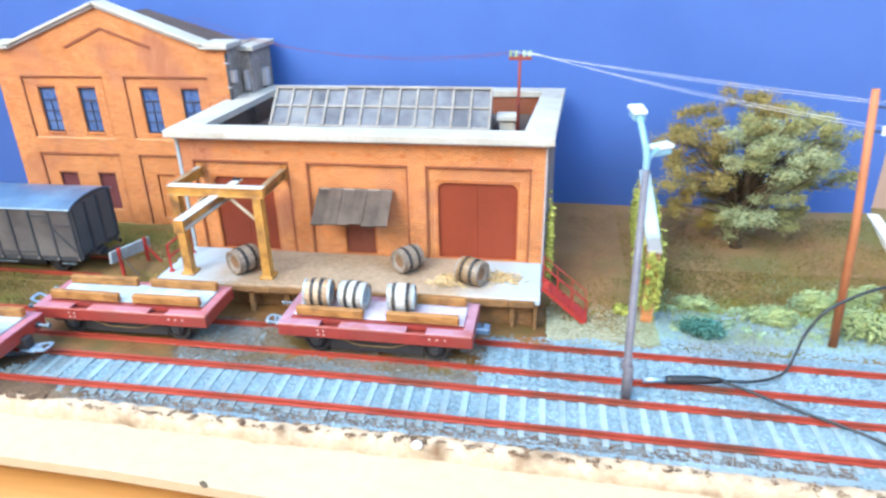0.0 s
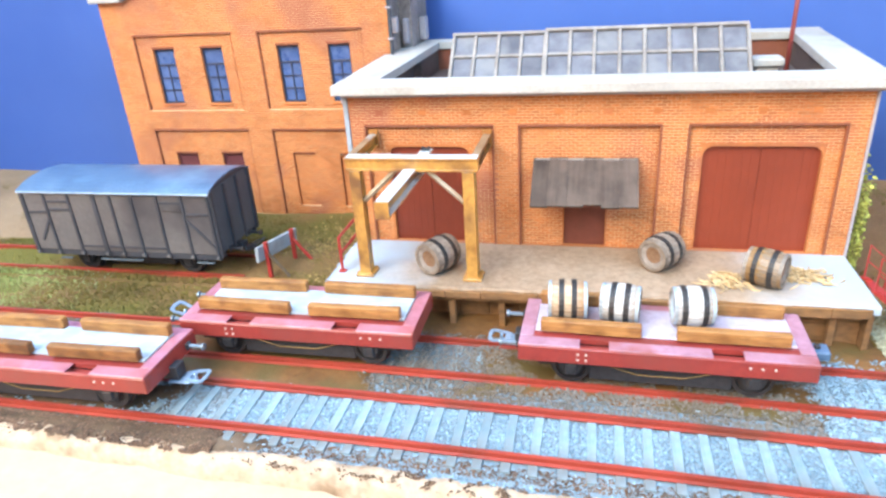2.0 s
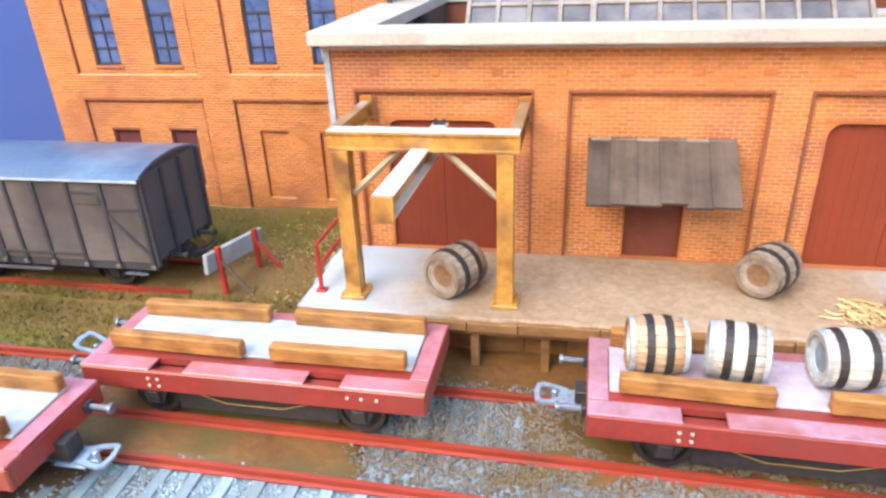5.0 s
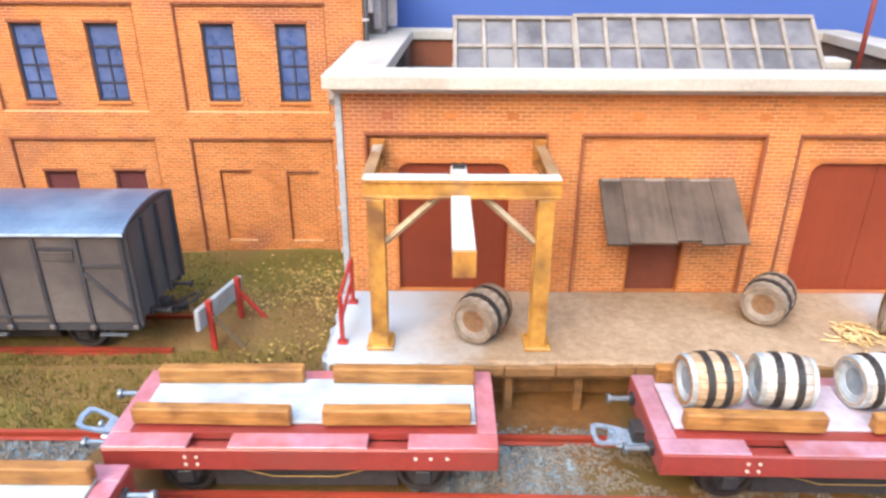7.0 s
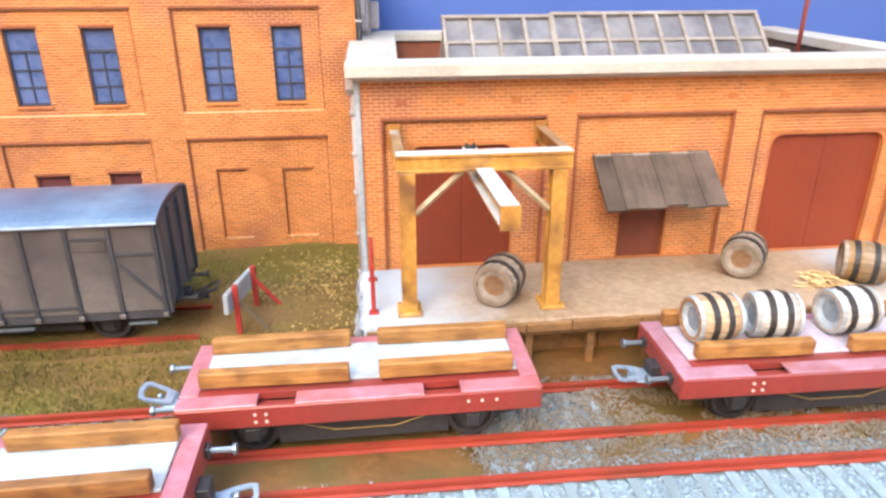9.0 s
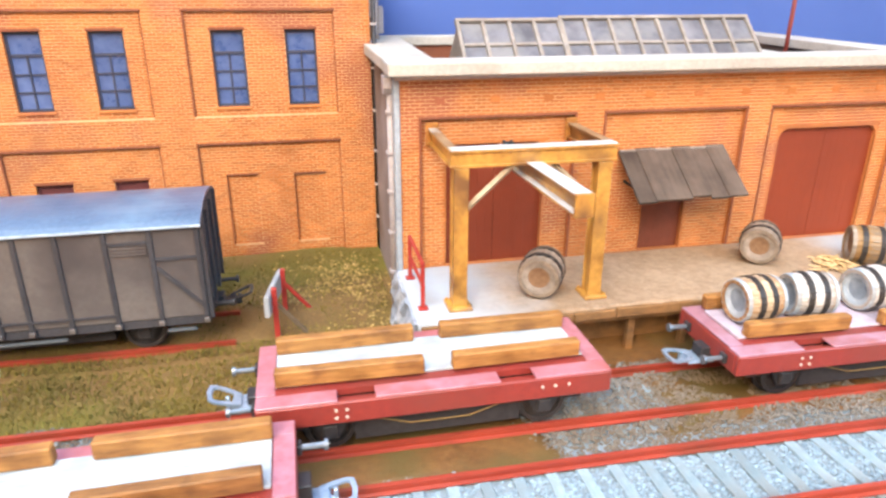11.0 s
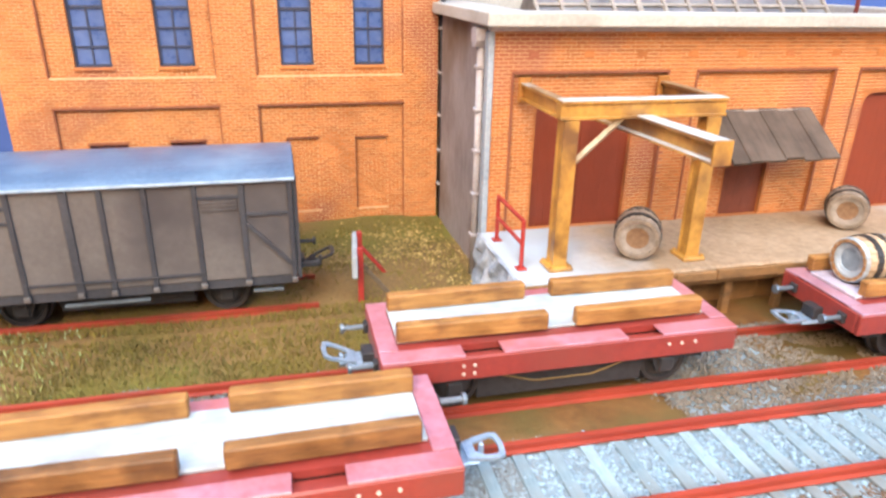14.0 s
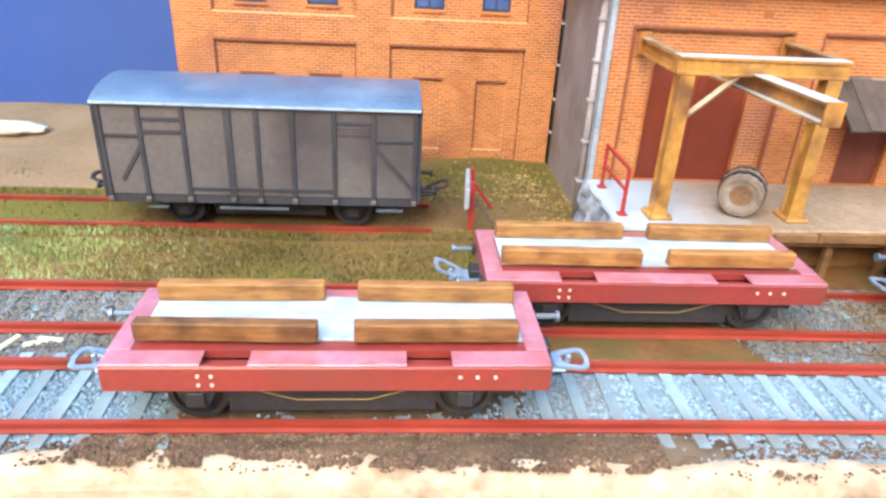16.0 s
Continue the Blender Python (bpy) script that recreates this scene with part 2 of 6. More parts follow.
STAVE_GOLD = material("golden_barrel_oak", (0.27, 0.16, 0.075), (0.54, 0.42, 0.29), 0.6, fine=600, coarse=170, island=0.26, stretch=(0.4, 2, 2), stain=(0.26, 0.12, 0.035), stain_at=0.53)
HEAD_DARK = material("dark_barrel_head_board", (0.13, 0.068, 0.034), (0.26, 0.155, 0.085), 0.7)
# Pale grey with ochre patches, for the front and hoist beams' flanges.
PALE_FLANGE = material("pale_grey_flange", (0.42, 0.44, 0.44), (0.62, 0.64, 0.64), 0.4, coarse=110, stain=(0.36, 0.24, 0.10), stain_at=0.60, coat=0.4)
RUSTY_FLANGE = material("rusty_flange", (0.17, 0.085, 0.035), (0.33, 0.22, 0.12), 0.55, coarse=120, stain=(0.46, 0.44, 0.40), stain_at=0.57)
BRACE = material("pale_worn_ochre", (0.27, 0.19, 0.10), (0.50, 0.42, 0.30), 0.5, fine=500, coarse=140)
RUST = material("orange_rust", (0.20, 0.075, 0.015), (0.40, 0.17, 0.03), 0.8, coarse=150)
BUFFER_GREY = material("buffer_grey", (0.10, 0.125, 0.16), (0.22, 0.26, 0.31), 0.35, metal=0.5)
HOOP = material("black_iron_hoop", (0.022, 0.020, 0.020), (0.05, 0.046, 0.045), 0.5, metal=0.3)
SCORCHED = material("scorched_crumbs", (0.055, 0.034, 0.022), (0.19, 0.115, 0.068), 0.9, island=0.45)
LITTER = material("dry_leaf_litter", (0.26, 0.18, 0.055), (0.44, 0.315, 0.12), 0.9, island=0.35)
STRAW = material("pale_straw", (0.42, 0.27, 0.11), (0.70, 0.53, 0.29), 0.75, island=0.3)
LEAF = material("tree_foliage_flock", (0.155, 0.150, 0.048), (0.40, 0.38, 0.15), 0.9, fine=500, coarse=40, island=0.40, stain=(0.21, 0.25, 0.15), stain_at=0.58)
LEAF_SAGE = material("sage_tree_flock", (0.20, 0.22, 0.100), (0.46, 0.48, 0.27), 0.9, fine=500, coarse=40, island=0.38, stain=(0.29, 0.27, 0.08), stain_at=0.60)
LEAF_BROWN = material("yellow_brown_tree_flock", (0.16, 0.125, 0.034), (0.38, 0.29, 0.09), 0.9, fine=500, coarse=40, island=0.40, stain=(0.31, 0.21, 0.03), stain_at=0.60)
IVY = material("ivy_foliage_flock", (0.18, 0.20, 0.03), (0.42, 0.42, 0.09), 0.9, fine=500, coarse=60, island=0.45)
BUSH = material("sage_bush_flock", (0.16, 0.24, 0.145), (0.36, 0.45, 0.275), 0.9, fine=500, coarse=60, island=0.4, stain=(0.36, 0.39, 0.14), stain_at=0.57)
BUSH_DARK = material("dark_green_bush_flock", (0.035, 0.11, 0.09), (0.10, 0.21, 0.17), 0.9, fine=500, coarse=60, island=0.4)
BARK = material("bark", (0.06, 0.04, 0.025), (0.14, 0.10, 0.06), 0.9)
LAMP_GREY = material("lamp_post_grey", (0.10, 0.092, 0.115), (0.18, 0.168, 0.195), 0.5, coarse=60)
LAMP_BLUE = material("lamp_arm_pale_blue", (0.16, 0.30, 0.42), (0.28, 0.45, 0.58), 0.4, coarse=90)
LAMP_WHITE = material("lamp_white_enamel", (0.52, 0.60, 0.66), (0.68, 0.74, 0.78), 0.35)
POLE_WOOD = material("orange_pole_wood", (0.30, 0.105, 0.04), (0.45, 0.175, 0.07), 0.65, fine=420, stretch=(2, 2, 0.2))
POLE_RED = material("dark_red_pole", (0.16, 0.03, 0.025), (0.24, 0.05, 0.04), 0.6)
WIRE = material("pale_wire", (0.60, 0.62, 0.68), (0.75, 0.76, 0.80), 0.5)
GLASSY = material("dusty_skylight_pane", (0.095, 0.094, 0.110), (0.185, 0.183, 0.205), 0.6, fine=260, coarse=110, spread=0.5, spec=0.12, island=0.18, stain=(0.215, 0.21, 0.215), stain_at=0.60)
BAR = material("skylight_bar_paint", (0.185, 0.155, 0.132), (0.325, 0.29, 0.255), 0.6, fine=400, coarse=90)
WINDOW_GLASS = material("dark_blue_pane", (0.032, 0.062, 0.175), (0.085, 0.125, 0.265), 0.3, fine=200, coarse=50, spec=0.3, island=0.3)
SASH = material("dark_sash_paint", (0.026, 0.032, 0.060), (0.058, 0.066, 0.105), 0.5)
MAROON_BOARD = material("maroon_boarded_pane", (0.085, 0.025, 0.03), (0.14, 0.04, 0.045), 0.6)
GUTTER = material("grey_pipe_paint", (0.30, 0.27, 0.28), (0.46, 0.42, 0.42), 0.55)
BLACK_RUBBER = material("black_cable_rubber", (0.015, 0.016, 0.020), (0.03, 0.032, 0.038), 0.35)
PLASTER = material("cream_plaster_edge", (0.36, 0.255, 0.16), (0.54, 0.425, 0.30), 0.85, fine=420, coarse=110, stain=(0.17, 0.10, 0.05), stain_at=0.64, bump=0.9)
CREAM = material("cream_cardboard", (0.40, 0.31, 0.20), (0.47, 0.375, 0.25), 0.8, fine=200, coarse=8, bump=0.05)
DESK = material("orange_wood_desk", (0.34, 0.145, 0.033), (0.48, 0.235, 0.062), 0.5, fine=60, coarse=6, stretch=(0.3, 3, 1))
SKY_BLUE = material("blue_backdrop_paint", (0.050, 0.098, 0.330), (0.074, 0.132, 0.395), 0.7, fine=25, coarse=3, bump=0.03, spread=0.3)
ROOM_WALL = material("pale_room_paint", (0.74, 0.64, 0.56), (0.80, 0.71, 0.63), 0.9, fine=40, coarse=2, bump=0.03)
ROCK = material("pale_driftwood", (0.58, 0.49, 0.34), (0.76, 0.68, 0.52), 0.8)


def dock_material(name):
    """Concrete that is brown with dirt along its middle and bare and pale at both ends."""
    m = material(name, (0.22, 0.148, 0.088), (0.42, 0.305, 0.205), 0.75, fine=500, coarse=22, bump=0.35)
    n, link = m.node_tree.nodes, m.node_tree.links.new
    bsdf = n["Principled BSDF"]
    brown = bsdf.inputs["Base Color"].links[0].from_socket
    tex, sep = n.new("ShaderNodeTexCoord"), n.new("ShaderNodeSeparateXYZ")
    link(tex.outputs["Object"], sep.inputs[0])
    far = n.new("ShaderNodeMath")
    far.operation = "ABSOLUTE"
    link(sep.outputs["X"], far.inputs[0])
    blot = n.new("ShaderNodeTexNoise")
    blot.inputs["Scale"].default_value, blot.inputs["Detail"].default_value = 60, 7
    link(tex.outputs["Object"], blot.inputs["Vector"])
    mix_in = n.new("ShaderNodeMath")
    mix_in.operation = "MULTIPLY_ADD"
    link(blot.outputs["Fac"], mix_in.inputs[0])
    mix_in.inputs[1].default_value = 0.035
    link(far.outputs[0], mix_in.inputs[2])
    span = n.new("ShaderNodeMapRange")
    link(mix_in.outputs[0], span.inputs["Value"])
    span.inputs["From Min"].default_value, span.inputs["From Max"].default_value = 0.062, 0.090
    mix = n.new("ShaderNodeMix")
    mix.data_type = "RGBA"
    link(span.outputs["Result"], mix.inputs["Factor"])
    link(brown, mix.inputs["A"])
    mix.inputs["B"].default_value = (0.39, 0.435, 0.48, 1)
    link(mix.outputs["Result"], bsdf.inputs["Base Color"])
    return m


DOCK_TOP = dock_material("dirty_dock_concrete")


def ground_material(name):
    """Brown earth with olive and green flock, patchy at two scales."""
    m = material(name, (0.100, 0.058, 0.018), (0.215, 0.128, 0.044), 0.95, fine=900, coarse=28, stain=(0.130, 0.112, 0.015), stain_at=0.50, bump=0.6)
    return m


TAN_EARTH = material("tan_earth", (0.155, 0.085, 0.036), (0.30, 0.175, 0.078), 0.95, fine=900, coarse=30, stain=(0.15, 0.13, 0.05), stain_at=0.56, bump=0.6)
MUD = material("brown_mud", (0.09, 0.038, 0.010), (0.205, 0.100, 0.030), 0.6, fine=600, coarse=60, stain=(0.105, 0.075, 0.022), stain_at=0.54, bump=0.8)
# Scorched mud at the front edge; also the painted shade under the first wagon.
BURNT_SHADE_MUD = material("scorched_and_shade_mud", (0.045, 0.028, 0.015), (0.135, 0.085, 0.045), 0.8, fine=600, coarse=70, stain=(0.20, 0.145, 0.095), stain_at=0.62, bump=0.8)
EARTH = ground_material("earth_and_flock")
GRASS = material("static_grass", (0.088, 0.070, 0.010), (0.195, 0.148, 0.026), 0.9, fine=60, coarse=25, island=0.22, stain=(0.20, 0.205, 0.045), stain_at=0.60)
BALLAST = material("grey_ballast", (0.152, 0.222, 0.282), (0.305, 0.402, 0.48), 0.8, fine=800, coarse=26, island=0.34, stain=(0.20, 0.185, 0.165), stain_at=0.70)
BALLAST_BED = material("ballast_bed", (0.14, 0.182, 0.215), (0.26, 0.315, 0.36), 0.95, fine=900, coarse=26, stain=(0.15, 0.135, 0.115), stain_at=0.68, bump=0.7)
LIME_GRASS = material("pale_lime_flock", (0.21, 0.25, 0.055), (0.43, 0.475, 0.165), 0.9, fine=60, coarse=30, island=0.25, stain=(0.31, 0.44, 0.30), stain_at=0.53)
# Browner than RED_DOOR, for the small door only.
BROWN_DOOR = material("dark_brown_door", (0.125, 0.036, 0.020), (0.195, 0.056, 0.031), 0.6, fine=300, coarse=30)
HEAD_GREY = material("grey_barrel_head", (0.24, 0.29, 0.34), (0.44, 0.50, 0.55), 0.5, fine=500, coarse=200, stain=(0.20, 0.17, 0.14), stain_at=0.60)
COPING_BLUE = material("bluish_white_coping", (0.44, 0.58, 0.61), (0.60, 0.72, 0.74), 0.5, coarse=60, stain=(0.32, 0.29, 0.26), stain_at=0.58)
STRIP_BLUE = material("bluish_grey_strip", (0.23, 0.27, 0.32), (0.40, 0.44, 0.49), 0.7, fine=900, coarse=120, stain=(0.30, 0.20, 0.14), stain_at=0.58)
TORN = material("torn_plaster_end", (0.17, 0.20, 0.25), (0.44, 0.47, 0.52), 0.85, fine=500, coarse=110, stain=(0.13, 0.13, 0.15), stain_at=0.56, bump=0.8)
HEAD_OLD = material("weathered_barrel_head", (0.17, 0.14, 0.115), (0.34, 0.29, 0.25), 0.7, fine=500, coarse=200, island=0.1)
for gloss in (RED_STEEL,):
    gloss.node_tree.nodes["Principled BSDF"].inputs["Coat IOR"].default_value = 1.5
    gloss.node_tree.nodes["Principled BSDF"].inputs["Coat Roughness"].default_value = 0.24
    gloss.node_tree.nodes["Principled BSDF"].inputs["Sheen Weight"].default_value = 0.06
    gloss.node_tree.nodes["Principled BSDF"].inputs["Sheen Roughness"].default_value = 0.5
    gloss.node_tree.nodes["Principled BSDF"].inputs["Sheen Tint"].default_value = (0.8, 0.85, 1.0, 1)
# Pink of the deck plates: the backdrop's sheen on red steel, put into the colour.
DECK_SHEEN = material("pink_deck_sheen", (0.30, 0.095, 0.118), (0.46, 0.205, 0.260), 0.38, fine=600, coarse=120, stain=(0.34, 0.09, 0.09), stain_at=0.60, spec=0.7, coat=0.8)
HEAD_BOARD = material("bluish_head_board", (0.13, 0.165, 0.20), (0.28, 0.33, 0.38), 0.55, fine=400, coarse=250)
LILAC_SHEEN = material("lilac_plate_sheen", (0.27, 0.125, 0.165), (0.42, 0.245, 0.315), 0.4, fine=600, coarse=120, stain=(0.28, 0.09, 0.09), stain_at=0.58, spec=0.6, coat=0.6)
LILAC = material("lilac_worn_floor", (0.36, 0.31, 0.37), (0.53, 0.47, 0.55), 0.45, fine=600, coarse=120, stain=(0.30, 0.22, 0.25), stain_at=0.58, coat=0.4)
DIRTY_BALLAST = material("dirty_ballast", (0.100, 0.088, 0.074), (0.215, 0.200, 0.180), 0.85, fine=800, coarse=30, island=0.34, stain=(0.14, 0.095, 0.05), stain_at=0.56)
OLIVE_GRAVEL = material("olive_gravel", (0.20, 0.195, 0.12), (0.38, 0.37, 0.27), 0.85, fine=800, coarse=30, island=0.34, stain=(0.22, 0.26, 0.14), stain_at=0.55)
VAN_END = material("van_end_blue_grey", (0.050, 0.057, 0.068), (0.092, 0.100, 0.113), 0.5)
SAND = material("pale_sand_earth", (0.19, 0.122, 0.060), (0.345, 0.24, 0.135), 0.95, fine=900, coarse=30, stain=(0.20, 0.16, 0.07), stain_at=0.62, bump=0.6)
PEACH = material("peach_room_paint", (0.55, 0.37, 0.26), (0.63, 0.44, 0.32), 0.9, fine=40, coarse=2, bump=0.03)
STEP_GREY = material("dark_grey_footboard", (0.05, 0.055, 0.06), (0.10, 0.11, 0.12), 0.7)
# Paler version of SLEEPER, used towards larger x.
SLEEPER_PALE = material("pale_grey_sleeper", (0.21, 0.278, 0.315), (0.345, 0.418, 0.46), 0.75, fine=700, coarse=60, stretch=(2, 0.4, 1), island=0.2, stain=(0.24, 0.27, 0.28), stain_at=0.60)

# ---- the layout's ground, tracks and surroundings ----
def bend(x):
    """How far the two front tracks swing towards the front at x."""
    return -1.4 * math.log1p(math.exp((x + 130) / 40))


def edge_line(x):
    """Where the ballast ends along the front of the baseboard."""
    return 163.5 + 0.030 * max(0.0, -105 - x) - 1.6 * math.log1p(math.exp((x + 70) / 30))


def rise(x, y):
    h = 0.0
    if y > 226:
        h = min(1.0, (y - 226) / 14) * 0.9 * noise.noise(Vector((x * 0.035, y * 0.05, 0.0)))
    if y > 330:
        h += (y - 330) * 0.08
    if x < -205 and 250 < y < 282:
        h += 1.3
    if -218 < x < -178 and y > 240:
        h += 0.9 * math.exp(-((x + 199) / 12) ** 2) * min(1.0, (y - 240) / 16)
    if y < 226:
        h -= 0.35
    return h


def ground_sheet():
    bm = bmesh.new()
    xs, ys = np.arange(-520, 181, 5.0), np.r_[np.arange(150, 380, 4.0), 380.0]
    grid = [[bm.verts.new((x, max(y, edge_line(x) + 1.6), rise(x, y) - (0 if y > edge_line(x) + 2 else 3))) for y in ys] for x in xs]
    for a, b in zip(grid, grid[1:]):
        for j in range(len(ys) - 1):
            if ys[j + 1] > edge_line(a[0].co.x) + 1.6:
                bm.faces.new((a[j], b[j], b[j + 1], a[j + 1]))
    for f in bm.faces:
        c = f.calc_center_median()
        if c.y > 284 + 6 * noise.noise(c * 0.08) and (c.x < -306 + 8 * noise.noise(c * 0.05) or c.x > -14) or (c.x > -14 and c.y > 262 + 14 * noise.noise(c * 0.05)) or (-14 < c.x < 28 and c.y > 240):
            f.material_index = 2 if c.x < -200 else 1
    ob = solid("ground", bm, EARTH, "brown scenic earth with olive flock on the layout", "ground", kind="structure", smooth=True)
    ob.data.materials.append(TAN_EARTH)
    ob.data.materials.append(SAND)
    return ob


ground_sheet()


def bed(name, centre, half, x0, x1):
    bm = bmesh.new()
    rows = []
    for x in np.arange(x0, x1 + 1, 6.0):
        lo, hi = max(centre + bend(x) - half, edge_line(x)), centre + bend(x) + (half if x > -180 else 28)
        rows.append([bm.verts.new((x, y, z)) for y, z in ((lo, -1.2), (lo + 2, -0.1), (hi - 5, -0.1), (hi, -1.2))])
    for a, b in zip(rows, rows[1:]):
        for j in range(3):
            bm.faces.new((a[j], b[j], b[j + 1], a[j + 1]))
    return solid(name, bm, BALLAST_BED, "grey ballast bed under the rails", "track bed", kind="structure", smooth=True)


bed("ballast_bed", 199.2, 39.0, -520, 180)

T1, T2, T3 = 184.4, 214.2, 264.5
GAUGE = 16.5


def track(centre, x0, x1, curved, label):
    t = thing("railway_track", ((x0 + x1) / 2, centre, 0), label, "track", "tracks of the yard")
    f = bend if curved else (lambda x: 0.0)
    for s in (-1, 1):
        bm = bmesh.new()
        rows = []
        outline = ((-1.0, 0.7), (-1.0, 1.0), (-0.35, 1.25), (-0.35, 2.0), (-0.55, 2.2), (-0.5, 2.6), (0.5, 2.6), (0.55, 2.2), (0.35, 2.0), (0.35, 1.25), (1.0, 1.0), (1.0, 0.7))
        for x in np.arange(x0, x1 + 0.1, 10.0):
            y = centre + f(x) + s * (GAUGE / 2 + 0.5)
            rows.append([bm.verts.new((x, y + dy, z)) for dy, z in outline])
        for a, b in zip(rows, rows[1:]):
            for j in range(len(outline)):
                k = (j + 1) % len(outline)
                bm.faces.new((a[j], b[j], b[k], a[k]))
        bm.faces.new(rows[0])
        bm.faces.new(rows[-1][::-1])
        bmesh.ops.recalc_face_normals(bm, faces=bm.faces)
        part("rail", bm, RED_RAIL, t, "rail painted in red primer")
    return t


TRACKS = [track(T1, -520, 180, True, "front track with red rails on grey sleepers"),
          track(T2, -520, 180, True, "loading track with red rails beside the dock"),
          track(T3, -520, -216, False, "overgrown siding with red rails in grass")]

# Backdrop, end board, board in front, desk and room.
bm = bmesh.new()
line = [(165, 372)] + [(x, 372) for x in range(150, -440, -30)] + [(-450 - 60 * math.sin(a), 312 + 60 * math.cos(a)) for a in np.linspace(0.1, math.pi / 2, 9)] + [(-510, 120)]
lo, hi = [[bm.verts.new((x, y, z)) for x, y in line] for z in (-15, 330)]
lo2, hi2 = [[bm.verts.new((x + (4 if i == len(line) - 1 else 0) - (6 if y < 371 else 0), y + 5, z)) for i, (x, y) in enumerate(line)] for z in (-15, 330)]
for i in range(len(line) - 1):
    for a, b in ((lo, hi), (hi, hi2), (hi2, lo2)):
        bm.faces.new((a[i], a[i + 1], b[i + 1], b[i]))
bm.faces.new((lo[0], hi[0], hi2[0], lo2[0]))
bmesh.ops.recalc_face_normals(bm, faces=bm.faces)
solid("backdrop", bm, SKY_BLUE, "plain deep blue painted backdrop board", "backdrop", kind="structure", smooth=False)

bm = bmesh.new()
box(bm, -3, 3, -120, 0, -12, 4, 0.4, m=Matrix.Translation((166, 371, 0)) @ Matrix.Rotation(radians(-9), 4, "Z"))
solid("end_board", bm, WHITE_DOT, "white edge board closing the end of the layout", "board", kind="structure")

# Plaster edge of the baseboard: a lumpy, ragged strip with crumbled hollows.
bm = bmesh.new()
rows = []
for x in np.arange(-520, 181, 1.0):
    e = edge_line(x) + 1.5 * noise.noise(Vector((x * 0.035, 2.0, 9.0))) + 0.8 * noise.noise(Vector((x * 0.16, 6.0, 1.0)))
    row = []
    for k, (dy, z) in enumerate(((4.4, -0.9), (2.6, 0.25), (1.2, 0.6), (-0.2, 0.4), (-1.4, -0.5), (-2.3, -1.9), (-2.7, -3.8), (-3.0, -9.0))):
        q = Vector((x * 0.13, k * 0.55, 3.0))
        live = 1.0 if 0 < k < 7 else 0.0
        row.append(bm.verts.new((x, e + dy + live * 0.5 * noise.noise(q * 1.7), z + live * (0.7 * noise.noise(q * 0.8) + 0.4 * noise.noise(q * 2.3) + 0.22 * noise.noise(q * 7.0)))))
    rows.append(row)
for a, b in zip(rows, rows[1:]):
    for j in range(7):
        bm.faces.new((a[j], b[j], b[j + 1], a[j + 1]))
bmesh.ops.recalc_face_normals(bm, faces=bm.faces)
solid("plaster_edge", bm, PLASTER, "lumpy cream plaster edge with brown scorched patches", "edge", kind="structure", smooth=True)

bm = bmesh.new()
prism(bm, [(-520, 178), (-520, 146), (-200, 143.8), (-143, 141.5), (-104, 138.7), (-60, 135), (180, 121), (180, 162), (-100, 162)], -8.5, -4.8, "z")
solid("front_board", bm, CREAM, "plain cream cardboard strip along the layout front", "board", kind="structure")
desk = solid("desk", boxes((-900, 500, -600, 420, -30, -16), bev=2), DESK, "orange wooden desk under the layout", "desk")
for x, y in ((-870, -570), (470, -570), (-870, 390), (470, 390)):
    part("leg", boxes((x - 22, x + 22, y - 22, y + 22, -760, -30), bev=2), DESK, desk)
solid("baseboard", boxes((-516, 176, 166, 376, -15.9, -3.2)), PLASTER, "pale baseboard under the scenery", "baseboard", kind="structure")

bm = bmesh.new()
box(bm, -1600, 1600, 900, 920, -760, 1400)
solid("wall_north", bm, PEACH, "plain peach painted wall of the room", "wall", kind="structure")
solid("wall_south", boxes((-1600, 1600, -1620, -1600, -760, 1400)), ROOM_WALL, "plain pale painted wall of the room", "wall", kind="structure")
solid("wall_east", boxes((1600, 1620, -1620, 920, -760, 1400)), ROOM_WALL, "plain pale painted wall of the room", "wall", kind="structure")
solid("wall_west", boxes((-1620, -1600, -1620, 920, -760, 1400)), ROOM_WALL, "plain pale painted wall of the room", "wall", kind="structure")
solid("ceiling", boxes((-1620, 1620, -1620, 920, 1400, 1420)), ROOM_WALL, "plain pale ceiling of the room", "ceiling", kind="structure")
solid("floor", boxes((-1620, 1620, -1620, 920, -780, -760)), DESK, "plain wooden floor of the room", "floor", kind="structure")


# ---- brickwork ----
COURSE, LENGTH, JOINT, PROUD = 0.95, 2.75, 0.22, 0.13


def brick_rows(x0, x1, z0, z1, holes=(), roof=None):
    """Bricks (x0, x1, z0, z1) in stretcher bond that fill a rectangle round its holes; roof(x) may cut the top."""
    out = []
    rows = int((z1 - z0) / COURSE)
    for r in range(rows):
        a, b = z0 + r * COURSE, z0 + (r + 1) * COURSE - JOINT
        free = [(x0, x1)]
        for hx0, hx1, hz0, hz1 in holes:
            if hz0 < b and hz1 > a:
                free = [(p, q) for s, t in free for p, q in ((s, min(t, hx0)), (max(s, hx1), t)) if q - p > 0.3]
        x = x0 - (LENGTH / 2 if r % 2 else 0)
        while x < x1:
            for s, t in free:
                p, q = max(x, s), min(x + LENGTH - JOINT, t)
                if q - p > 0.35 and (roof is None or b < roof((p + q) / 2)):
                    out.append((p, q, a, b))
            x += LENGTH
    return out


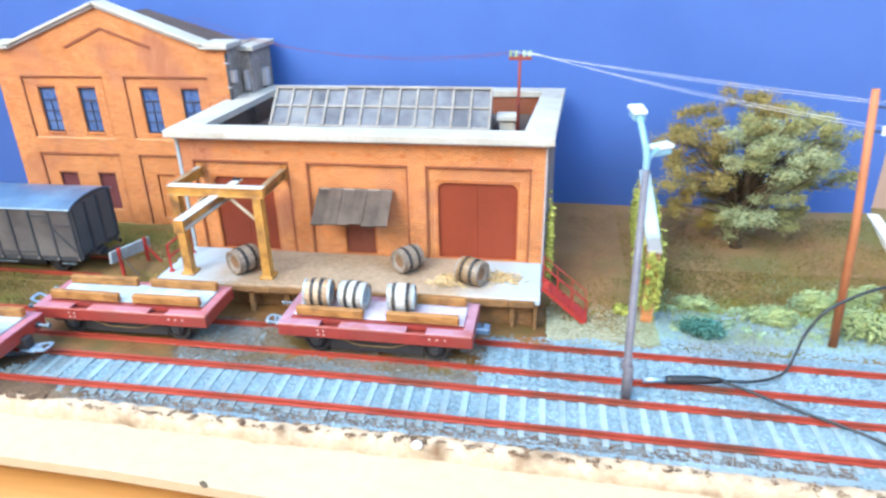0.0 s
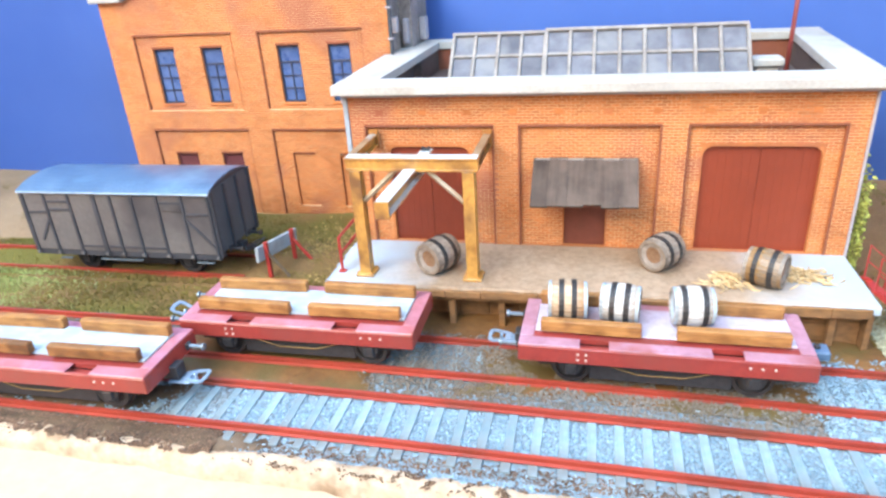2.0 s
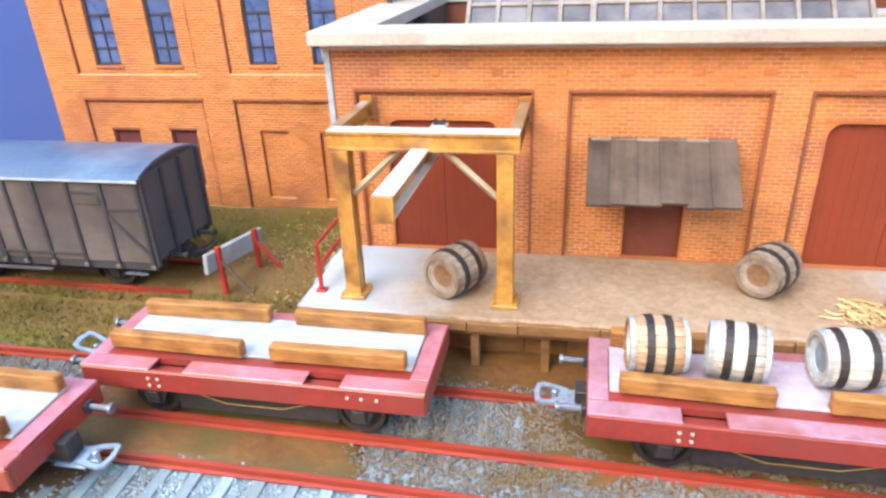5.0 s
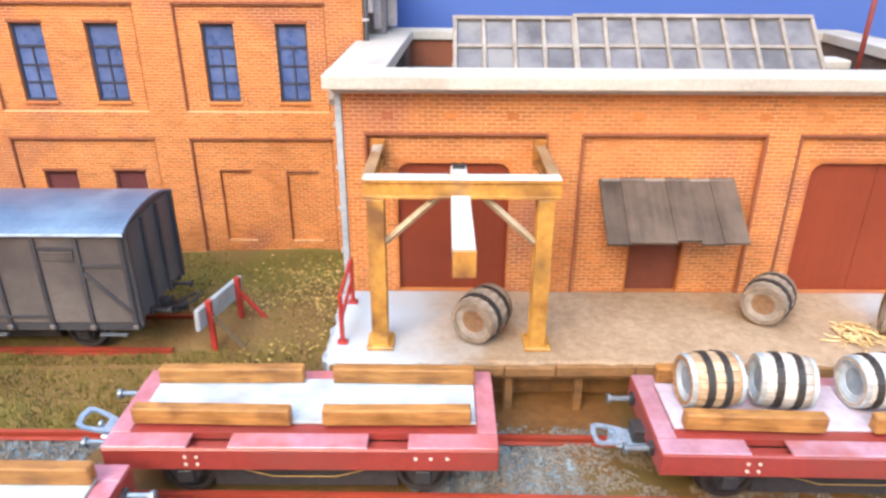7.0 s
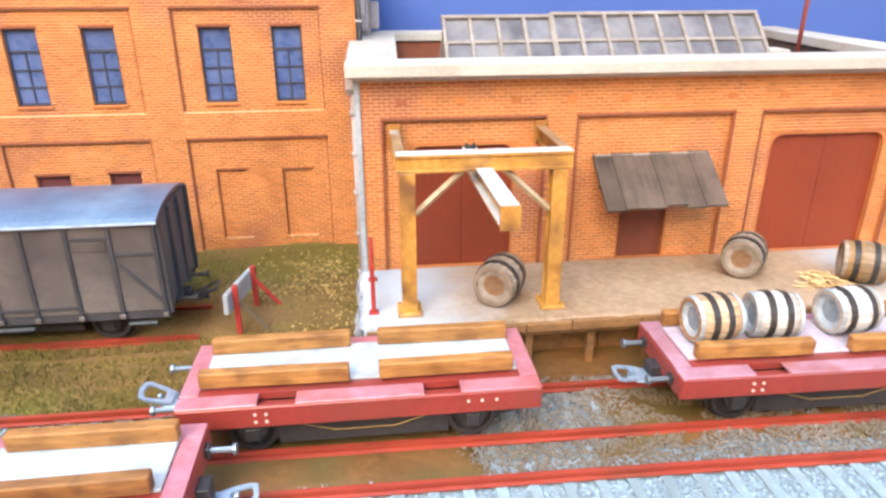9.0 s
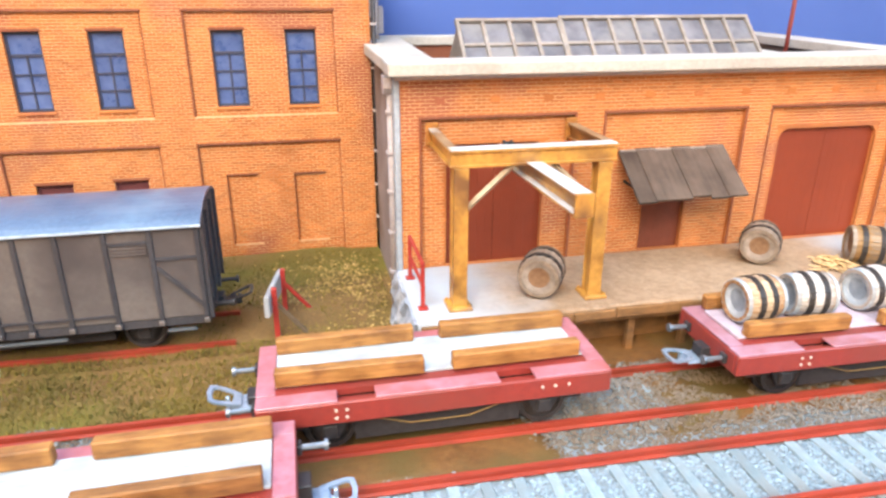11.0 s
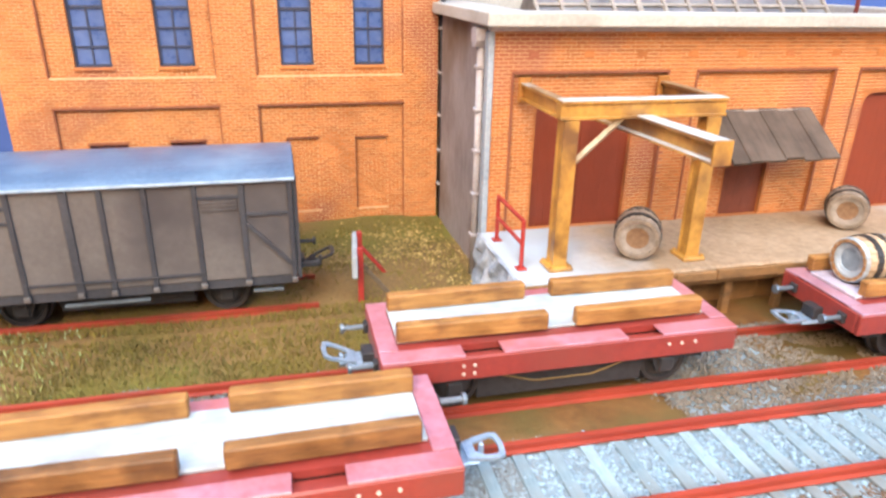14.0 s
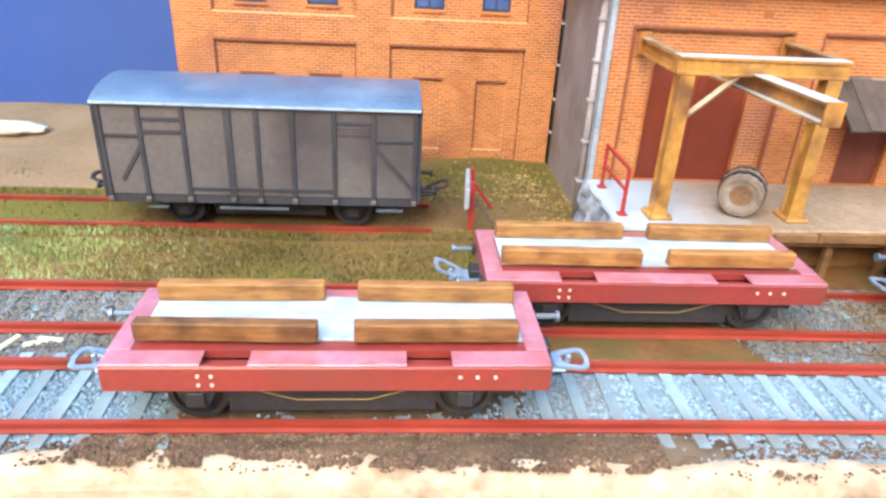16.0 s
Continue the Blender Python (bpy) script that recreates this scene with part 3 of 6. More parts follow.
def brick_mesh(name, rows, y, flip=1):
    """Joined bricks that stand proud of a wall face at y."""
    verts, faces = [], []
    rnd = random.Random(5)
    for p, q, a, b in rows:
        i, f = len(verts), y - flip * (PROUD + rnd.uniform(-0.05, 0.05))
        verts += [(p, y + 0.1, a), (q, y + 0.1, a), (q, y + 0.1, b), (p, y + 0.1, b), (p, f, a), (q, f, a), (q, f, b), (p, f, b)]
        faces += [(i + 4, i + 5, i + 6, i + 7), (i, i + 1, i + 5, i + 4), (i + 1, i + 2, i + 6, i + 5), (i + 2, i + 3, i + 7, i + 6), (i + 3, i, i + 4, i + 7)]
    bm = bmesh.new()
    vs = [bm.verts.new(v) for v in verts]
    for f in faces:
        bm.faces.new([vs[k] for k in f])
    return bm


BRICK_JOBS = []


def brick_face(parent, x0, x1, z0, z1, y, holes=(), pick=None, roof=None):
    """Lays a face; full bricks inside pick (x0, x1, z0, z1) become single pieces later on."""
    rows = brick_rows(x0, x1, z0, z1, holes, roof)
    single = []
    if pick:
        single = [r for r in rows if r[1] - r[0] > LENGTH - JOINT - 0.01 and pick[0] < r[0] and r[1] < pick[1] and pick[2] < r[2] and r[3] < pick[3]][:300]
        rest = set(single)
        rows = [r for r in rows if r not in rest]
    ob = part("brickwork", brick_mesh("brickwork", rows, y), BRICK, parent)
    ob["kind"] = "stuff"
    if single:
        BRICK_JOBS.append((parent, single, y))


def wall_grid(bm, xs, zs, y0, y1, filled):
    """A wall of cells between xs and zs; filled(i, j) tells which are there. Cells share no inner faces."""
    for i in range(len(xs) - 1):
        for j in range(len(zs) - 1):
            if filled((xs[i] + xs[i + 1]) / 2, (zs[j] + zs[j + 1]) / 2):
                box(bm, xs[i], xs[i + 1], y0, y1, zs[j], zs[j + 1])


def dark_reveals(ob):
    """The sides of a wall's openings are brick, not mortar."""
    ob.data.materials.append(BRICK)
    for p in ob.data.polygons:
        if abs(p.normal.y) < 0.5:
            p.material_index = 1


def pierced(x0, x1, z0, z1, y0, y1, holes):
    xs = sorted({x0, x1, *(v for h in holes for v in h[:2] if x0 < v < x1)})
    zs = sorted({z0, z1, *(v for h in holes for v in h[2:] if z0 < v < z1)})
    bm = bmesh.new()
    wall_grid(bm, xs, zs, y0, y1, lambda x, z: not any(a < x < b and c < z < d for a, b, c, d in holes))
    bmesh.ops.remove_doubles(bm, verts=bm.verts, dist=1e-4)
    bm.verts.index_update()
    seen = {}
    for f in bm.faces:
        seen.setdefault(tuple(sorted(v.index for v in f.verts)), []).append(f)
    twice = [f for fs in seen.values() if len(fs) > 1 for f in fs]
    bmesh.ops.delete(bm, geom=twice, context="FACES")
    return bm


# ---- the warehouse with its parapet, doors and skylight ----
def warehouse():
    w = thing("warehouse", (-93, 304, 0), "orange brick warehouse with pale parapet and maroon doors", "building")
    panels = [(-168, -125, 14.8, 57.2), (-115.6, -72, 14.8, 57.2), (-63, -19.5, 14.8, 57.2)]
    doors = [(-161, -133, 14.8, 50.0), (-101.2, -87.4, 14.8, 40.0), (-58.6, -24.3, 14.8, 50.4)]
    dark_reveals(part("wall", pierced(-173.7, -13.4, -0.5, 68.6, 265.0, 266.2, panels), MORTAR, w))
    dark_reveals(part("wall", pierced(-173.69, -13.41, -0.5, 68.59, 266.2, 268.4, doors), MORTAR, w))
    brick_face(w, -173.7, -13.4, 15.0, 68.4, 265.0, panels, pick=(-126, -72, 14, 68))
    for p, d in zip(panels, doors):
        brick_face(w, p[0], p[1], p[2] + 0.2, p[3], 266.2, [d])
        # moulding round the recess
        bm = boxes((p[0] - 0.7, p[1] + 0.7, 264.55, 266.3, p[3] - 0.05, p[3] + 0.75),
                   (p[0] - 0.7, p[0] - 0.02, 264.62, 266.3, p[2], p[3] - 0.05), (p[1] + 0.02, p[1] + 0.7, 264.62, 266.3, p[2], p[3] - 0.05), bev=0.12)
        part("panel_moulding", bm, DARK_BRICK, w)
    for k, d in enumerate(doors):
        half = (d[0] + d[1]) / 2
        leaves = [(d[0], half - 0.06), (half + 0.06, d[1])] if k != 1 else [(d[0], d[1])]
        for a, b in leaves:
            leaf = boxes((a, b, 267.6, 268.6, d[2], d[3]))
            paint = BROWN_DOOR if k == 1 else RED_DOOR
            door = part("door", leaf, paint, w, "dark brown door under the awning" if k == 1 else "maroon boarded door leaf")
            n = max(3, int((b - a) / 2.3))
            for i in range(n):
                u, v = a + (b - a) * i / n, a + (b - a) * (i + 1) / n
                part("plank", boxes((u + 0.008, v - 0.008, 267.4, 267.7, d[2] + 0.1, d[3] - 0.1), bev=0.018), paint, door)
        for c, sgn in ((d[0], 1), (d[1], -1)) if k != 1 else ():
            arc = [(c + sgn * 3.2 * (1 - math.cos(q)), d[3] - 3.2 * (1 - math.sin(q))) for q in np.linspace(0, math.pi / 2, 6)]
            part("corner_brick", prism(bmesh.new(), [(c, d[3])] + arc, 266.1, 267.4, "y"), BRICK, w)
        part("door_surround", boxes((d[0] - 0.9, d[1] + 0.9, 266.04, 266.4, d[3], d[3] + 0.95), (d[0] - 0.6, d[0], 266.05, 266.4, d[2] + 0.25, d[3]), (d[1], d[1] + 0.6, 266.05, 266.4, d[2] + 0.25, d[3])), BRICK, w)
    # row of small ventilation stones under the parapet
    for x in np.arange(-163, -18, 15.0):
        part("vent_stone", boxes((x - 1.3, x + 1.3, 264.7, 265.3, 61.2, 62.7), bev=0.15), BRICK, w)
    # side and back walls; the east side runs askew
    def slab(name, pts, z0, z1, mat_, label="", bev=0.0):
        bm = prism(bmesh.new(), pts, z0, z1, "z")
        if bev:
            bmesh.ops.bevel(bm, geom=list(bm.edges), offset=bev, segments=2, affect="EDGES", profile=0.6)
        return part(name, bm, mat_, w, label)
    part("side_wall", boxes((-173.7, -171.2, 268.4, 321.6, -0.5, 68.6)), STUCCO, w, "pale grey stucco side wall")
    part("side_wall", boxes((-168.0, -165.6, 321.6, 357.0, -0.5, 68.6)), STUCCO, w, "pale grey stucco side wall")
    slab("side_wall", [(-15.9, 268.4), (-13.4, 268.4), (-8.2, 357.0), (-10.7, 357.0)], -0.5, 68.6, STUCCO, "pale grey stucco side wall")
    part("back_wall", boxes((-168.0, -8.2, 357.0, 359.4, -0.5, 68.6)), MORTAR, w)
    slab("roof", [(-171.2, 268.4), (-15.9, 268.4), (-10.7, 357.0), (-165.6, 357.0), (-165.6, 321.6), (-171.2, 321.6)], 58.0, 60.0, ROOF_FELT, "dark felt roof behind the parapet")
    # parapet lining and coping
    part("parapet", boxes((-171.2, -165, 268.4, 321.6, 60, 68.95)), ROOF_FELT, w)
    part("parapet", boxes((-165.6, -161.5, 321.6, 353.0, 60, 68.95)), ROOF_FELT, w)
    slab("parapet", [(-21.4, 268.4), (-15.9, 268.4), (-10.9, 353.0), (-16.0, 353.0)], 60, 68.95, ROOF_FELT)
    part("parapet", boxes((-161.5, -16.1, 353.0, 357.0, 60, 68.95)), DARK_BRICK, w)
    worn = "worn cream stone coping"
    slab("coping", [(-177.2, 259.2), (-9.9, 259.6), (-9.7, 271.8), (-177.2, 271.4)], 69.0, 72.2, STONE, worn, 0.4)
    slab("coping", [(-176.9, 271.42), (-163.6, 271.43), (-160.6, 351.9), (-169.2, 351.9), (-169.2, 339.8), (-174.3, 339.8), (-174.3, 321.8), (-176.9, 321.8)], 69.0, 72.2, STONE, worn, 0.3)
    slab("coping", [(-22.6, 271.82), (-9.68, 271.82), (-5.0, 351.9), (-16.6, 351.9)], 69.0, 72.2, STONE, worn, 0.4)
    slab("coping", [(-168.8, 351.94), (-5.0, 351.94), (-4.4, 361.4), (-168.8, 361.0)], 69.0, 72.2, STONE, worn, 0.4)
    part("cornice", boxes((-175.4, -11.6, 262.2, 265.6, 67.7, 69.0), bev=0.3), GUTTER, w, "grey moulding under the coping")
    # skylight: two glazed units side by side, on one kerb
    sky = part("skylight", boxes((-147.0, -39.6, 302.4, 332, 60.0, 64.2)), BAR, w, "long glazed skylight with pale bars")
    rnd = random.Random(91)
    for x0, x1, cols, drop in ((-146.5, -111.2, 4, 0.7), (-110.6, -40.2, 8, 0.0)):
        ylo, zlo, yhi, zhi = 302.5, 64.3, 318.0, 79.6 - drop
        d = Vector((0, yhi - ylo, zhi - zlo))
        turn = Matrix.Translation((0, ylo, zlo)) @ Matrix.Rotation(math.atan2(d.z, d.y), 4, "X")
        for i in range(cols):
            u, v = x0 + (x1 - x0) * i / cols, x0 + (x1 - x0) * (i + 1) / cols
            for s, e in ((0.03, 0.51), (0.53, 0.97)):
                sink = rnd.uniform(-0.12, 0.05)
                part("pane", box(bmesh.new(), u + 0.3, v - 0.3, d.length * s, d.length * e, -0.35 + sink, 0.02 + sink, 0, turn), GLASSY, sky)
        for i in range(cols + 1):
            u = x0 + (x1 - x0) * i / cols + rnd.uniform(-0.25, 0.25)
            part("glazing_bar", box(bmesh.new(), u - 0.62, u + 0.62, -0.3, d.length - 0.2, -0.6, 1.05, 0.18, turn), BAR, sky)
        for f, wide, hgt in ((0.0, 0.6, 0.8), (0.52, 0.62, 0.75), (1.0, 0.7, 1.25)):
            c = d.length * f + (rnd.uniform(-0.15, 0.15) if f == 0.52 else 0)
            part("glazing_rail", box(bmesh.new(), x0 - 0.62, x1 + 0.62, c - wide, c + wide, -0.7, hgt, 0.15, turn), BAR, sky)
        back = prism(bmesh.new(), [(ylo + 0.5, zlo - 0.2), (yhi, zhi - 0.9), (332, 64.0)], x0 + 0.3, x1 - 0.3, "x")
        part("back_slope", back, BAR, sky)
    # rooftop box
    part("roof_vent", boxes((-36, -28.5, 315, 321, 60, 65.4), (-37.5, -27, 313.5, 322.5, 65.4, 68.2), bev=0.4), STONE, w, "cream vent box on the roof")
    # awning of tarred sheets on brackets
    aw = part("awning", box(bmesh.new(), -110.5, -78.3, 264.2, 265.2, 45.2, 46.6, 0.1), BAR, w)
    n = 6
    drops = random.Random(31)
    for i in range(n):
        slip = drops.uniform(-0.55, 0.45)
        u, v = -111.2 + 33.0 * i / n, -111.2 + 33.0 * (i + 1) / n
        bm = bmesh.new()
        lift = 0.32 * (i % 2)
        if i == 0:
            under = prism(bmesh.new(), [(264.8, 45.7), (251.0, 35.9), (251.2, 35.5), (264.8, 45.3)], -110.8, -78.6, "x")
            part("underlay", under, BLACK, aw, "dark underside of the awning")
        prism(bm, [(264.8, 46.6 + lift), (250.0 + slip, 36.0 + lift + 0.7 * slip), (250.3 + slip, 35.4 + lift + 0.7 * slip), (264.8, 46.0 + lift)], u - 0.25 * (i % 2), v + 0.25 * (i % 2), "x")
        part("sheet", bm, AWNING, aw, "dark weathered awning sheet")
    for x in (-108.5, -80.7):
        part("bracket", tube(bmesh.new(), [(x, 264.6, 37.5), (x, 252.5, 36.6)], 0.35, 6), BLACK, aw)
    # downpipe with hopper on the stucco side
    part("hopper", prism(bmesh.new(), [(268.3, 68.0), (273.0, 68.0), (273.0, 65.0), (272.0, 63.4), (269.4, 63.4), (268.3, 65.0)], -177.3, -173.7, "x"), GUTTER, w, "grey rainwater hopper")
    pipe = part("downpipe", tube(bmesh.new(), [(-175.3, 270.6, 63.6), (-175.3, 270.6, 0.2)], 1.05, 10), GUTTER, w, "grey downpipe", True)
    for z in (58, 47, 36, 24, 12):
        part("pipe_clip", boxes((-176.7, -173.6, 269.2, 272.0, z, z + 0.9), bev=0.15), GUTTER, pipe)
    part("corner_strip", boxes((-175.3, -173.72, 264.2, 267.4, 0, 67.6), bev=0.2), STRIP_BLUE, w, "bluish-grey worn corner strip")
    part("corner_strip", boxes((-13.38, -12.5, 264.4, 266.6, 0, 67.6), bev=0.15), GUTTER, w)
    return w


warehouse()


# ---- the tall gabled factory ----
def factory():
    f = thing("factory", (-239, 340, 0), "tall orange brick factory with gable and blue windows", "building")
    y = 322.6
    x0, x1 = -305.2, -174.6
    up = [(-291.8, -245.0, 50.0, 82.4), (-232.4, -186.4, 50.0, 82.4)]
    low = [(-292.2, -245.0, -0.6, 40.3), (-232.8, -186.4, -0.6, 40.3)]
    wins = [(-284.3, -274.0), (-260.8, -250.5), (-225.0, -214.8), (-202.0, -192.2)]
    holes = [(a, b, 52.8, 76.8) for a, b in wins]
    lows = [(-284.3, -273.2, 8, 29.2), (-260.6, -250.0, 8, 29.4)]
    blind = [(-224.6, -214.7, 4.6, 29.4), (-202.2, -191.9, 4.6, 29.0)]
    gable = lambda x: 98.4 + max(0.0, 20.0 * (1 - abs(x + 239.5) / 54.0)) if abs(x + 239.5) < 54 else 97.2
    dark_reveals(part("wall", pierced(x0, x1, -0.6, 97.0, y, y + 0.8, up + low), MORTAR, f))
    dark_reveals(part("wall", pierced(x0 + 0.01, x1 - 0.01, -0.59, 96.99, y + 0.8, y + 1.6, holes + lows + blind), MORTAR, f))
    dark_reveals(part("wall", pierced(x0 + 0.02, x1 - 0.02, -0.58, 96.98, y + 1.6, y + 3.2, holes + lows), MORTAR, f))
    part("gable", prism(bmesh.new(), [(-292, 97.0), (-187, 97.0), (-187, 98.2), (-239.5, 117.6), (-292, 98.2)], y, y + 3.2, "y"), MORTAR, f)
    brick_face(f, x0, x1, 0.2, 118, y, up + low, pick=(-245, -232, 0, 98), roof=gable)
    for p in up:
        brick_face(f, p[0], p[1], p[2], p[3], y + 0.8, holes)
    for p in low:
        brick_face(f, p[0], p[1], 0.2, p[3], y + 0.8, lows + blind)
    for b in blind:
        brick_face(f, b[0], b[1], b[2], b[3], y + 1.6)
        part("niche_moulding", boxes((b[0] - 0.4, b[1] + 0.4, y + 0.45, y + 0.95, b[3], b[3] + 0.6), (b[0] - 0.4, b[0], y + 0.5, y + 0.95, b[2], b[3]), bev=0.1), DARK_BRICK, f)
    for p in up + low:
        part("panel_moulding", boxes((p[0] - 0.5, p[1] + 0.5, y - 0.4, y + 0.9, p[3], p[3] + 0.8), (p[0] - 0.4, p[0] + 0.2, y - 0.2, y + 0.9, max(p[2], 0.4), p[3]),
                                     (p[1] - 0.05, p[1] + 0.3, y - 0.16, y + 0.9, max(p[2], 0.4), p[3]), bev=0.1), DARK_BRICK, f)
    for a, b, c, d in holes:
        win = part("window", boxes((a, b, y + 2.5, y + 2.9, c, d)), WINDOW_GLASS, f, "dark blue glazed sash window")
        part("window_frame", boxes((a, a + 0.7, y + 1.9, y + 2.6, c, d), (b - 0.7, b, y + 1.9, y + 2.6, c, d), (a + 0.7, b - 0.7, y + 1.9, y + 2.6, c, c + 0.8), (a + 0.7, b - 0.7, y + 1.9, y + 2.6, d - 0.8, d)), SASH, win)
        mid = (a + b) / 2
        part("glazing_bar", boxes((mid - 0.24, mid + 0.24, y + 2.0, y + 2.52, c + 0.8, c + 16.6)), SASH, win)
        for z in (c + 16.6, c + 11.0, c + 5.6):
            part("glazing_bar", boxes((a + 0.7, b - 0.7, y + 1.95, y + 2.51, z, z + (0.75 if z > c + 16 else 0.45))), SASH, win)
        part("window_sill", boxes((a - 0.5, b + 0.5, y + 0.1, y + 1.8, c - 1.0, c), bev=0.15), BRICK, win)
        part("soldier_course", boxes((a - 0.4, b + 0.4, y + 0.55, y + 1.0, d, d + 0.9), bev=0.1), DARK_BRICK, win)
    for a, b, c, d in lows:
        win = part("window", boxes((a, b, y + 2.2, y + 2.6, c, d)), MAROON_BOARD, f, "low window closed with maroon boards")
        part("window_frame", boxes((a, b, y + 1.7, y + 2.3, d - 1.0, d), (a, a + 0.7, y + 1.7, y + 2.3, c, d - 1.0), (b - 0.7, b, y + 1.7, y + 2.3, c, d - 1.0)), MAROON_BOARD, win)
        part("soldier_course", boxes((a - 0.4, b + 0.4, y + 0.5, y + 1.0, d, d + 0.9), bev=0.1), DARK_BRICK, win)
    # raised triangle in the gable
    for a, b in (((-262, 97.5), (-239.5, 107.0)), ((-239.5, 107.0), (-214, 97.5))):
        ang = math.atan2(b[1] - a[1], b[0] - a[0])
        m = Matrix.Translation((a[0], y, a[1])) @ Matrix.Rotation(-ang, 4, "Y")
        part("gable_moulding", box(bmesh.new(), 0, math.hypot(b[0] - a[0], b[1] - a[1]), -0.75, 0.1, -0.6, 0.6, 0.1, m), DARK_BRICK, f)
    # copings
    for a, b in (((-294.5, 98.0), (-238.6, 118.8)), ((-240.4, 118.8), (-184.5, 98.0))):
        ang = math.atan2(b[1] - a[1], b[0] - a[0])
        m = Matrix.Translation((a[0], y, a[1])) @ Matrix.Rotation(-ang, 4, "Y")
        l = math.hypot(b[0] - a[0], b[1] - a[1])
        part("gable_coping", box(bmesh.new(), 0, l, -3.0, 8.0, 0.0, 1.6, 0.3, m), STONE, f, "cream gable coping")
        part("gable_cornice", box(bmesh.new(), 0.6, l - 0.6, -1.8, 0.0, -1.3, 0.0, 0.2, m), GUTTER, f, "grey moulding under the gable coping")
    for a, b in ((-308.0, -292.5), (-186.6, -171.6)):
        part("corner_coping", boxes((a, b, y - 3.0, y + 15, 97.0, 100.0), bev=0.4), STONE, f, "cream corner coping")
    part("roof", prism(bmesh.new(), [(-291, 96.5), (-239.5, 112.4), (-188, 96.5)], y + 3.2, 368, "y"), ROOF_FELT, f, "brown gabled roof")
    part("side_wall", boxes((x1 - 3, x1, y + 3.2, 365, -0.6, 97)), GREY_WALL, f, "rough grey side wall")
    part("side_wall", boxes((x0, x0 + 3, y + 3.2, 368, -0.6, 97)), GREY_WALL, f, "rough grey side wall")
    part("rear_wing", boxes((-174.58, -169.4, 340.0, 368, -0.6, 93.6), (x0 + 3, -177.7, 365, 368, -0.6, 96.0)), GREY_WALL, f, "rough grey rear wing")
    part("rear_coping", boxes((-178.2, -166.4, 338.4, 369, 93.6, 96.4), bev=0.4), STONE, f, "cream coping of the rear wing")
    part("flue", boxes((-172.6, -170.4, 336.6, 339.9, 74.0, 84.0), (-169.38, -166.2, 352.0, 357.0, 73.4, 83.0), bev=0.3), GUTTER, f, "grey ventilation flues on the side")
    part("ledge", boxes((-174.5, -171.6, 324.8, 328.5, 80.0, 86.0), bev=0.3), GUTTER, f)
    pipe = part("downpipe", tube(bmesh.new(), [(-173.4, 321.4, 95.0), (-173.4, 321.4, 0.2)], 0.8, 8), BLACK, f, "dark downpipe at the corner", True)
    for z in (90, 78, 64, 50, 36, 24, 12):
        part("pipe_clip", boxes((-174.6, -172.4, 320.4, 322.5, z, z + 0.8)), GUTTER, pipe)
    return f


factory()


